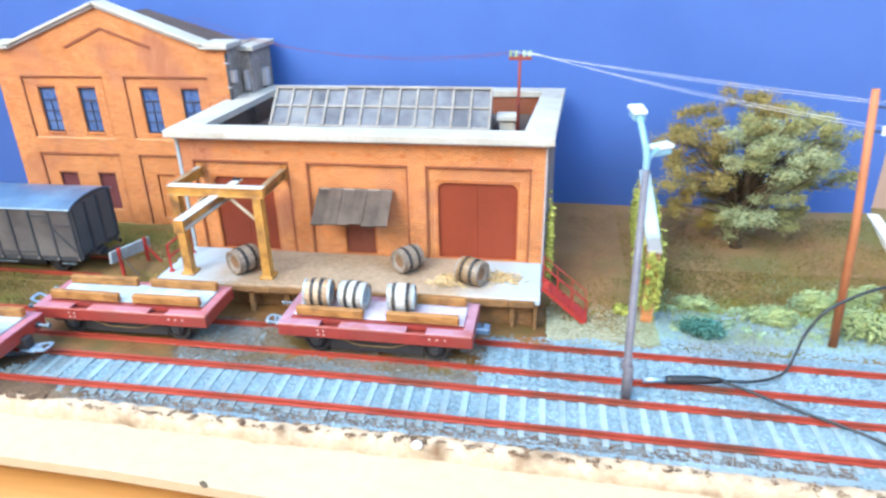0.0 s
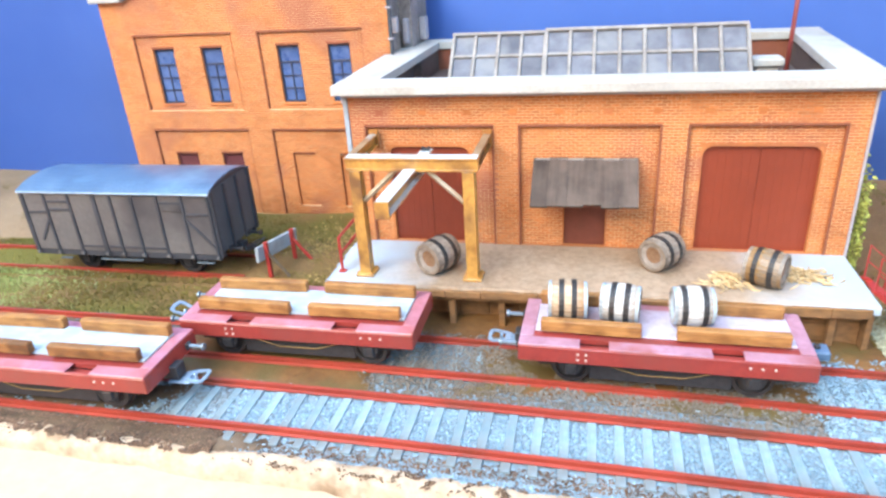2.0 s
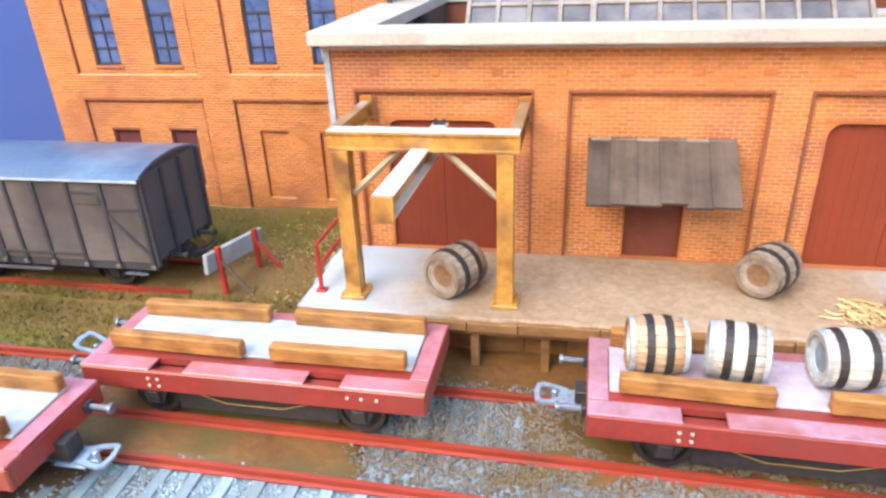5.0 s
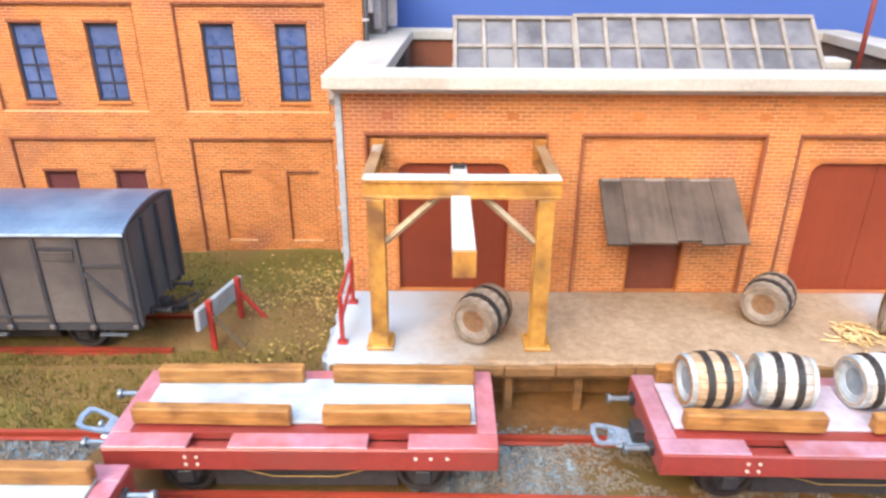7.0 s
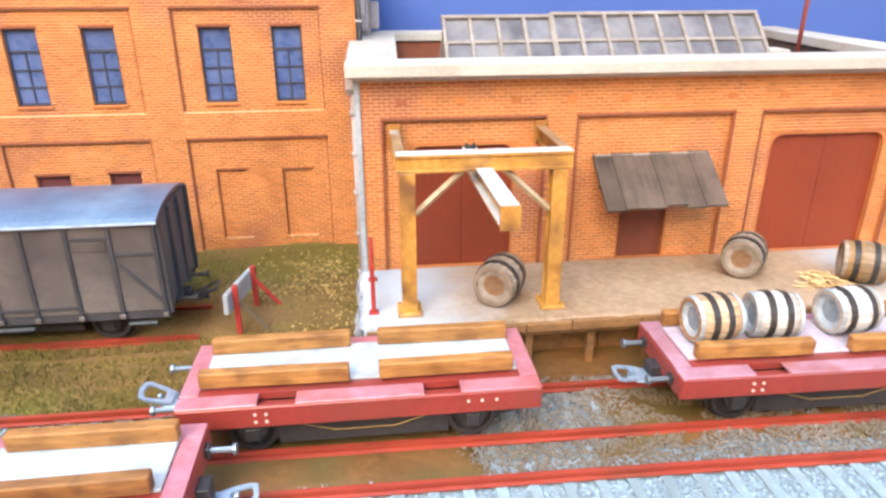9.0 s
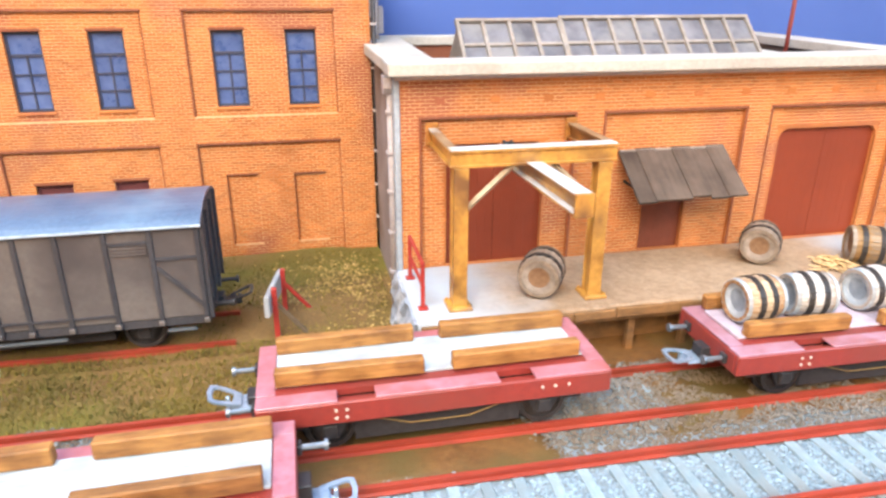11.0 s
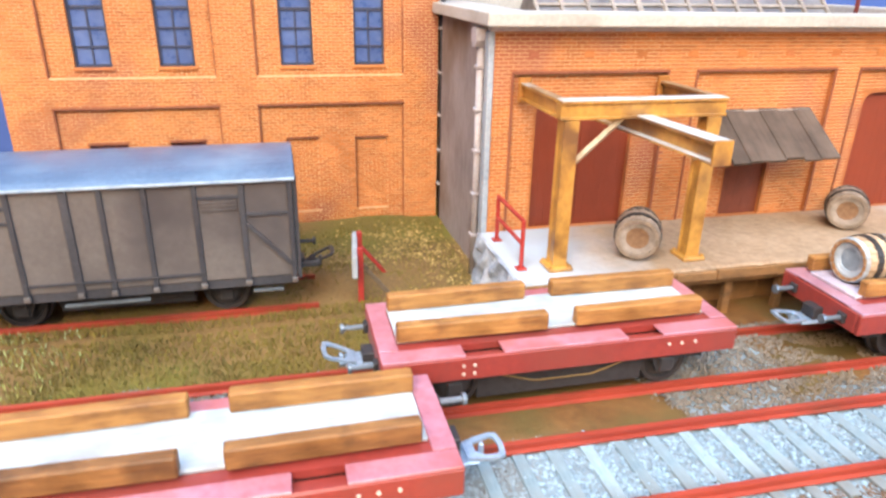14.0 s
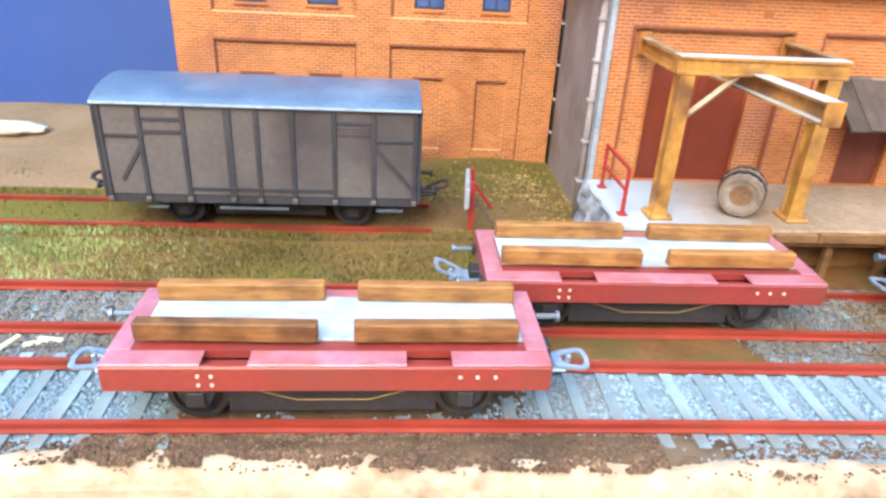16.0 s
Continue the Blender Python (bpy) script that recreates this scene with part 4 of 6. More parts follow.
# ---- the loading dock ----
def dock():
    d = thing("loading_dock", (-94, 248, 0), "worn concrete loading dock on timber supports", "platform")
    bm = bmesh.new()
    xs = np.arange(-175.2, -13.0, 3.0)
    rnd = random.Random(3)
    front = [231.4 + rnd.uniform(-0.5, 0.5) for _ in xs]
    rows = []
    for x, fy in zip(xs, front):
        rows.append([bm.verts.new((x, yy, zz)) for yy, zz in ((264.9, 12.2), (fy + 0.5, 12.3), (fy, 12.7 + rnd.uniform(-0.2, 0.2)), (fy + rnd.uniform(0, 0.3), 14.5), (fy + 0.6, 15.0), (264.9, 15.0))])
    for a, b in zip(rows, rows[1:]):
        for j in range(6):
            k = (j + 1) % 6
            bm.faces.new((a[j], b[j], b[k], a[k]))
    bm.faces.new(rows[0]), bm.faces.new(rows[-1][::-1])
    bmesh.ops.recalc_face_normals(bm, faces=bm.faces)
    part("slab", bm, DOCK_TOP, d, "concrete slab stained brown in the middle")
    rnd = random.Random(17)
    x = -174.6
    while x < -16:
        l = rnd.uniform(11, 24)
        q = min(x + l, -15.2)
        part("edge_board", boxes((x + 0.1, q - 0.1, 230.5 + rnd.uniform(-0.2, 0.25), 231.7, 11.7 + rnd.uniform(-0.3, 0.3), 14.3 + rnd.uniform(-0.35, 0.25)), bev=0.2), DOCK_WALL, d, "brown edge timber")
        x = q
    torn = bmesh.new()
    us, vs = np.linspace(0, 1, 26), np.linspace(0, 1, 12)
    sheet = [[torn.verts.new((-176.0 + 1.5 * noise.noise(Vector((u * 9, v * 4, 2.0))) + 0.8 * noise.noise(Vector((u * 25, v * 11, 5.0))) - 1.6 * (1 - v),
                              (1 - u) * (231.6 + 10.5 * (1 - v) ** 1.3) + u * 264.9, -0.6 + v * 15.45 + (0.25 * noise.noise(Vector((u * 14, 3.0, 1.0))) if v == 1 else 0))) for v in vs] for u in us]
    rim = [torn.verts.new((-172.5, sheet[i][-1].co.y, 14.85)) for i in range(len(us))]
    for i in range(len(us) - 1):
        for j in range(len(vs) - 1):
            torn.faces.new((sheet[i][j], sheet[i][j + 1], sheet[i + 1][j + 1], sheet[i + 1][j]))
        torn.faces.new((sheet[i][-1], rim[i], rim[i + 1], sheet[i + 1][-1]))
    side = [torn.verts.new((-172.5, sheet[0][j].co.y, sheet[0][j].co.z)) for j in range(len(vs) - 1)] + [rim[0]]
    for j in range(len(vs) - 1):
        torn.faces.new((sheet[0][j], side[j], side[j + 1], sheet[0][j + 1]))
    bmesh.ops.recalc_face_normals(torn, faces=torn.faces)
    part("end_wall", torn, TORN, d, "rough torn plaster end of the dock")
    part("end_wall", boxes((-15.6, -14.0, 232.6, 264.5, -0.5, 12.2), bev=0.2), DOCK_WALL, d, "dull brown end of the dock")
    part("earth_wall", boxes((-50.0, -15.7, 236.0, 237.2, -0.5, 12.1), bev=0.3), DOCK_WALL, d, "orange-brown boarded wall under the dock")
    for x in np.arange(-172, -18, 9.7):
        part("wall_board", boxes((x - 0.1, x + 9.5, 240.4, 241.4 + (int(x) % 3) * 0.15, -0.5, 12.2), bev=0.15), DOCK_WALL, d)
    for x in (-158, -134.5, -118.5, -103, -87, -71, -55, -39, -24):
        part("support_post", boxes((x - 1.0, x + 1.0, 233.2, 235.2, -0.5, 10.6), bev=0.2), DOCK_WALL, d)
        part("joist", boxes((x - 0.8, x + 0.8, 232.4, 240.3, 10.6, 12.2), bev=0.15), DOCK_WALL, d)
    part("front_beam", boxes((-173.0, -17.0, 232.0, 233.1, 10.2, 12.2), bev=0.2), DOCK_WALL, d)
    return d


dock()


def handrail():
    h = thing("handrail", (-172.8, 249, 15), "red tubular handrail at the end of the dock", "railing")
    for y in (239.2, 258.5):
        part("post", tube(bmesh.new(), [(-172.6, y, 15.0), (-172.6, y, 27.4)], 0.55, 8), RED_LINE, h)
        part("foot", boxes((-173.8, -171.4, y - 1.1, y + 1.1, 15.0, 15.5), bev=0.1), RED_LINE, h)
    for z in (27.2, 21.5):
        part("rail", tube(bmesh.new(), [(-172.6, 239.2, z), (-172.6, 258.5, z)], 0.5, 8), RED_LINE, h)


handrail()


def stair():
    s = thing("dock_stair", (-4, 246, 0), "steep red metal stair with thin handrails beside the dock", "stair")
    a, b = (-13.2, 15.4), (5.8, 0.4)
    for y in (240.5, 249.5):
        part("stringer", prism(bmesh.new(), [a, (a[0] + 2.2, a[1]), (b[0] + 1.2, b[1] - 0.4), (b[0] - 1.4, b[1] - 0.4)], y - 0.45, y + 0.45, "y"), RED_LINE, s)
        for k in range(4):
            t = k / 3
            x, z = a[0] + 1 + (b[0] - a[0] - 1) * t, a[1] + (b[1] - a[1]) * t
            part("baluster", tube(bmesh.new(), [(x, y, z), (x, y, z + 10.5)], 0.24, 6), RED_LINE, s)
        for lift in (10.3, 5.4):
            part("handrail", tube(bmesh.new(), [(a[0] + 1, y, a[1] + lift), (b[0], y, b[1] + lift)], 0.2, 6), RED_LINE, s)
    for k in range(7):
        t = (k + 0.6) / 7.2
        x, z = a[0] + 1 + (b[0] - a[0]) * t, a[1] + (b[1] - a[1]) * t
        part("tread", boxes((x - 1.2, x + 1.2, 240.9, 249.1, z - 0.3, z + 0.2)), RED_LINE, s)


stair()


# ---- the hoist gantry on the dock ----
def girder(bm, p, q, wide, high, web=0.5, flange=0.6):
    """An I girder from p to q, both at the middle of its top."""
    p, q = Vector(p), Vector(q)
    l = (q - p).length
    d = (q - p) / l
    s = d.cross(Vector((0, 0, 1))).normalized()
    m = Matrix.Translation(p) @ Matrix((d, s, s.cross(d))).transposed().to_4x4()
    box(bm, 0, l, -wide / 2, wide / 2, -flange, 0, 0.08, m)
    box(bm, 0, l, -wide / 2, wide / 2, -high, -high + flange, 0.08, m)
    box(bm, 0, l, -web / 2, web / 2, -high + flange, -flange, 0, m)
    return bm


def top_flange(p, q, wide):
    """The pale strip that caps a girder."""
    p, q = Vector(p), Vector(q)
    d = (q - p).normalized()
    t = d.cross(Vector((0, 0, 1))).normalized()
    m = Matrix.Translation(p) @ Matrix((d, t, t.cross(d))).transposed().to_4x4()
    return box(bmesh.new(), 0.05, (q - p).length - 0.05, -wide / 2 - 0.03, wide / 2 + 0.03, 0.0, 0.22, 0.06, m)


def gantry():
    g = thing("hoist_gantry", (-145.5, 239, 15), "ochre steel hoist gantry with projecting beam", "gantry")
    for x in (-163.7, -128.1):
        bm = bmesh.new()
        box(bm, x - 1.8, x + 1.8, 237.0, 237.6, 15.6, 50.8, 0.1)
        box(bm, x - 1.8, x + 1.8, 240.4, 241.0, 15.6, 50.8, 0.1)
        box(bm, x - 1.5, x + 1.5, 237.6, 240.4, 15.6, 50.8)
        leg = part("post", bm, STEEL_Y, g, "ochre girder post")
        part("base_plate", boxes((x - 3.0, x + 3.0, 235.6, 242.2, 15.0, 15.9), bev=0.15), STEEL_Y, leg)
        for dx, dy in ((-2.4, 236.3), (2.4, 236.3), (-2.4, 241.5), (2.4, 241.5)):
            part("bolt", lathe_at((x + dx, dy, 15.9), 0.35, 0.6), STEEL_Y, leg)
        x = -165.3 if x < -150 else -126.3
        beam = part("side_beam", girder(bmesh.new(), (x, 240.6, 55.0), (x, 264.8, 55.0), 2.4, 4.0), STEEL_Y, g)
        part("top_flange", top_flange((x, 240.9, 55.0), (x, 264.8, 55.0), 2.4), RUSTY_FLANGE, beam, "rust-stained top flange")
        part("wall_bracket", boxes((x - 1.7, x + 1.7, 263.6, 264.5, 50.2, 56.6), bev=0.3), RUST, g, "rusty wall bracket")
    beam = part("front_beam", girder(bmesh.new(), (-166.3, 239.0, 55.05), (-125.2, 239.0, 55.05), 3.8, 4.1, 2.6), STEEL_Y, g)
    part("top_flange", top_flange((-166.3, 239.0, 55.05), (-125.2, 239.0, 55.05), 3.8), PALE_FLANGE, beam, "pale grey top flange")
    beam = part("hoist_beam", girder(bmesh.new(), (-146.0, 261.0, 50.7), (-146.0, 208.6, 52.2), 3.8, 4.5, 0.6, 0.5), STEEL_Y, g, "projecting hoist beam with pale top")
    part("top_flange", top_flange((-146.0, 261.0, 50.7), (-146.0, 208.6, 52.2), 3.8), PALE_FLANGE, beam, "pale grey top flange")
    part("bottom_flange", top_flange((-146.0, 261.0, 46.7), (-146.0, 208.6, 48.2), 3.8), PALE_FLANGE, beam, "pale grey bottom flange")
    part("end_plate", boxes((-148.0, -144.0, 207.8, 208.55, 47.5, 52.5), bev=0.12), STEEL_Y, g)
    for a, b in (((-161.9, 239, 40.6), (-150.8, 239, 50.8)), ((-129.9, 239, 40.6), (-141.0, 239, 50.8))):
        part("brace", tube(bmesh.new(), [a, b], 0.8, 4), BRACE, g, "pale worn diagonal brace")
    part("trolley", boxes((-147.4, -146.6, 258.0, 259.6, 50.9, 52.2), (-145.4, -144.6, 258.0, 259.6, 50.9, 52.2), (-147.3, -144.7, 258.2, 259.4, 50.95, 51.8), bev=0.15), BLACK, g, "black hoist trolley")
    return g


def lathe_at(p, r, h, n=6):
    return tube(bmesh.new(), [p, (p[0], p[1], p[2] + h)], r, n)


gantry()

# ---- barrels ----
def barrel(name, wood, where, yaw, label, group, size=1.0, bands=0.42):
    """A cask lying on its side; yaw turns its axis."""
    r, half = 6.1 * size, 5.8 * size
    core = HEAD_DARK if wood in (STAVE_OLD, STAVE_MIXED) else HEAD_BOARD
    b = thing(name, (0, 0, 0), label, "barrel", group)
    n = 16
    def radius(a):
        return r * (0.88 + 0.12 * (1 - (a / half) ** 2))
    cask = bmesh.new()
    steps = np.linspace(-half, half, 7)
    t0, t1 = 2 * math.pi * 0.03 / n, 2 * math.pi * 0.97 / n
    tm = (t0 + t1) / 2
    rings = []
    for a in steps:
        rr = radius(a)
        rings.append([cask.verts.new((a, q * math.cos(t), q * math.sin(t))) for q, t in ((rr - 0.1, t0), (rr + 0.02, tm), (rr - 0.1, t1), (rr - 0.75, t1), (rr - 0.75, t0))])
    for p, q in zip(rings, rings[1:]):
        for j in range(5):
            cask.faces.new((p[j], p[(j + 1) % 5], q[(j + 1) % 5], q[j]))
    cask.faces.new(rings[0]), cask.faces.new(rings[-1][::-1])
    bmesh.ops.recalc_face_normals(cask, faces=cask.faces)
    stave = as_mesh("stave", cask, wood)
    for k in range(n):
        ob = new("stave", stave)
        ob.parent = b
        ob.rotation_euler = (2 * math.pi * k / n, 0, 0)
    for s in (-1, 1):
        end = bmesh.new()
        e = half - 0.5 * size
        lathe(end, [(s * (e - 0.9), radius(half) - 0.7), (s * e, radius(half) - 0.7), (s * e, radius(half) * 0.72), (s * (e - 0.15), radius(half) * 0.70), (s * (e - 0.2), radius(half) * 0.56),
                    (s * (e - 0.9), radius(half) * 0.52), (s * (e - 0.9), radius(half) * 0.12)], 20)
        part("head", end, HEAD_OLD if wood in (STAVE_OLD, STAVE_MIXED) else HEAD_GREY, b, smooth=False)
        part("head_board", lathe(bmesh.new(), [(s * (e - 0.9), radius(half) * 0.68), (s * (e - 0.42), radius(half) * 0.68), (s * (e - 0.42), 0.2)], 18), core, b, "darker board in the middle of the head" if core == HEAD_DARK else "bluish grey board in the middle of the head")
    for a, w in ((-half * bands, 0.72), (half * bands, 0.72), (-half * 0.9, 0.45), (half * 0.9, 0.45)):
        hoop = bmesh.new()
        prof = [(a - w, radius(a - w) - 0.3), (a - w, radius(a - w) + 0.14), (a + w, radius(a + w) + 0.14), (a + w, radius(a + w) - 0.3)]
        rings = [[hoop.verts.new((p, q * math.cos(2 * math.pi * k / 24), q * math.sin(2 * math.pi * k / 24))) for k in range(24)] for p, q in prof]
        for i in range(4):
            p, q = rings[i], rings[(i + 1) % 4]
            for k in range(24):
                hoop.faces.new((p[k], p[(k + 1) % 24], q[(k + 1) % 24], q[k]))
        bmesh.ops.recalc_face_normals(hoop, faces=hoop.faces)
        part("hoop", hoop, HOOP if w > 0.5 else wood if wood in (STAVE_OLD, STAVE_MIXED) else HEAD_GREY, b, "black iron hoop" if w > 0.5 else "")
    b.matrix_world = pose(where[0] * MM, where[1] * MM, where[2] * MM, 0, 0, yaw) @ pose(0, 0, 0, 17, 0, 0)
    return b


barrel("barrel", STAVE_OLD, (-140.3, 243.2, 20.8), 60, "weathered grey barrel lying on the dock under the gantry", "barrels on the dock", 0.95)
barrel("barrel", STAVE_OLD, (-69.9, 251.5, 20.7), 50, "weathered brown barrel lying near the large door", "barrels on the dock", 0.92)
barrel("barrel", STAVE_MIXED, (-41.2, 242.6, 20.7), -28, "patchy brown and grey barrel lying in straw", "barrels on the dock", 0.93)
barrel("barrel", STAVE_GOLD, (-97.6, 215.9, 21.7), 3, "golden oak barrel with black hoops on the wagon", "barrels on the wagon", 0.91, 0.32)
barrel("barrel", STAVE, (-83.4, 215.8, 21.6), -8, "pale oak barrel with black hoops on the wagon", "barrels on the wagon", 0.89, 0.36)
barrel("barrel", STAVE, (-65.0, 215.9, 21.6), 4, "whitish barrel with black hoops on the wagon", "barrels on the wagon", 0.90, 0.5)

# straw round the barrel: curled shavings, loosely heaped
bm = bmesh.new()
rnd = random.Random(11)
for i in range(230):
    cx, cy, sx, sy = (-29.0, 248.0, 5.6, 3.4) if i % 5 < 3 else (-50.5, 242.5, 5.2, 3.6)
    x, y = rnd.gauss(cx, sx * 0.6), rnd.gauss(cy, sy * 0.6)
    h = max(0.0, 1 - math.hypot((x - cx) / sx, (y - cy) / sy) * 0.6)
    z, a, turn_by, l = 15.25 + rnd.uniform(0, 2.2) * h, rnd.uniform(0, 6.28), rnd.uniform(-0.8, 0.8), rnd.uniform(0.7, 1.3)
    pts = []
    for k in range(5):
        pts.append((x, y, max(15.2, z + 0.5 * h * math.sin(k * 1.3 + a))))
        x, y, a = x + l * math.cos(a), y + l * math.sin(a), a + turn_by
    tube(bm, pts, 0.22, 4, radii=[0.12, 0.24, 0.26, 0.24, 0.12])
solid("straw", bm, STRAW, "loose heap of golden curled straw on the dock", "straw", kind="stuff", base=(-38, 245, 15))

bm = bmesh.new()
pts = [(-52 + 4.6 * math.cos(a) * (1 - 0.03 * a), 244 + 3.0 * math.sin(a), 15.5 + 0.12 * a) for a in np.linspace(0, 9, 34)]
tube(bm, pts, 0.35, 6)
solid("rope", bm, STRAW, "pale rope coil lying on the dock", "rope", base=(-52, 244, 15), smooth=True)


# ---- flat wagons ----
def coupling(w, s, half, metal=None, sides=(-7.6, 7.6), hang=0.0, loop_on=True):
    """Buffers and a loop coupling at one end of a wagon; s is the side; without its loop only a stub is left."""
    for y in sides:
        bm = bmesh.new()
        tube(bm, [(s * half, y, 12.6), (s * (half + 5.0), y, 12.6)], 0.58, 8)
        steel = metal or BUFFER_GREY
        buf = part("buffer", bm, steel, w, "dark buffer")
        part("buffer_head", tube(bmesh.new(), [(s * (half + 4.9), y, 12.6), (s * (half + 5.6), y, 12.6)], 1.05, 14), steel, buf)
        part("buffer_box", boxes(sorted_box(s * half, s * (half + 0.9), y - 1.1, y + 1.1, 11.5, 13.7), bev=0.2), BLACK, buf)
    metal = metal or NICKEL
    if not loop_on:
        c = part("coupling", boxes(sorted_box(s * (half - 1), s * (half + 5.0), -2.4, 2.4, 11.4 - hang, 13.8 - hang), bev=0.3), VAN_ROOF, w, "short bluish coupling stub")
        part("pin", boxes(sorted_box(s * (half + 1.4), s * (half + 2.8), -0.7, 0.7, 13.7 - hang, 14.8 - hang), bev=0.2), BLACK, c)
        return
    bm = bmesh.new()
    box(bm, *sorted_box(s * (half - 1), s * (half + 5.4), -2.7, 2.7, 9.3 - hang, 9.9 - hang), 0.2)
    c = part("coupling", bm, metal, w, "metal loop coupling")
    outer = [(3.4, -2.1), (5.6, -2.8), (8.4, -3.2), (9.6, -2.7), (10.0, 0.0), (9.6, 2.7), (8.4, 3.2), (5.6, 2.8), (3.4, 2.1)]
    inner = [(5.0, -1.4), (6.2, -1.9), (8.1, -2.3), (8.8, -1.9), (9.1, 0.0), (8.8, 1.9), (8.1, 2.3), (6.2, 1.9), (5.0, 1.4)]
    loop = bmesh.new()
    lay = [[loop.verts.new((s * (half + x), y, 9.95 - hang + dz + (0.40 if not hang else 0.06) * (x - 3.4))) for x, y in pts] for pts, dz in ((outer, 0), (inner, 0), (inner, 0.5), (outer, 0.5))]
    for k in range(9):
        q = (k + 1) % 9
        for a, b in zip(lay, lay[1:] + lay[:1]):
            loop.faces.new((a[k], a[q], b[q], b[k]))
    bmesh.ops.recalc_face_normals(loop, faces=loop.faces)
    part("loop", loop, metal, c)
    part("hook", boxes(sorted_box(s * (half + 3.2), s * (half + 6.6), -0.5, 0.5, 8.6 - hang, 9.6 - hang), sorted_box(s * (half + 5.8), s * (half + 6.6), -0.5, 0.5, 9.6 - hang, 11.4 - hang), bev=0.15), metal, c)
    part("draw_block", boxes(sorted_box(s * (half - 2.5), s * (half + 2.2), -2.0, 2.0, 9.95 - hang, 11.9), bev=0.2), BLACK, c, "dark draw block")


def sorted_box(x0, x1, *rest):
    return (min(x0, x1), max(x0, x1), *rest)


def wheelset(w, x, wheel_r=5.2):
    ax = part("wheelset", tube(bmesh.new(), [(x, -10.6, wheel_r + 2.4), (x, 10.6, wheel_r + 2.4)], 0.8, 8), WHEEL, w)
    for s in (-1, 1):
        bm = bmesh.new()
        lathe(bm, [(s * 6.6, wheel_r + 0.7), (s * 7.3, wheel_r + 0.7), (s * 7.5, wheel_r), (s * 9.2, wheel_r - 0.15), (s * 9.2, wheel_r - 1.1), (s * 8.5, wheel_r - 1.3), (s * 8.5, 1.6), (s * 9.3, 1.4), (s * 9.3, 0.3)], 24, "y")
        bmesh.ops.translate(bm, vec=(x, 0, wheel_r + 2.4), verts=bm.verts)
        part("wheel", bm, WHEEL, ax)
        guard = part("axle_guard", prism(bmesh.new(), [(x - 4.2, 10.8), (x + 4.2, 10.8), (x + 1.6, 5.4), (x - 1.6, 5.4)], s * 9.6, s * 10.3, "y"), BLACK, w)
        part("axle_box", boxes((x - 1.5, x + 1.5, *sorted((s * 9.5, s * 11.1)), 6.0, 9.0), bev=0.25), BLACK, guard)
        spring = bmesh.new()
        for k in range(3):
            h = 4.6 - 1.2 * k
            box(spring, x - h, x + h, *sorted((s * 10.3, s * 11.0)), 9.9 - 0.45 * k, 10.3 - 0.45 * k)
        part("leaf_spring", spring, BLACK, guard)


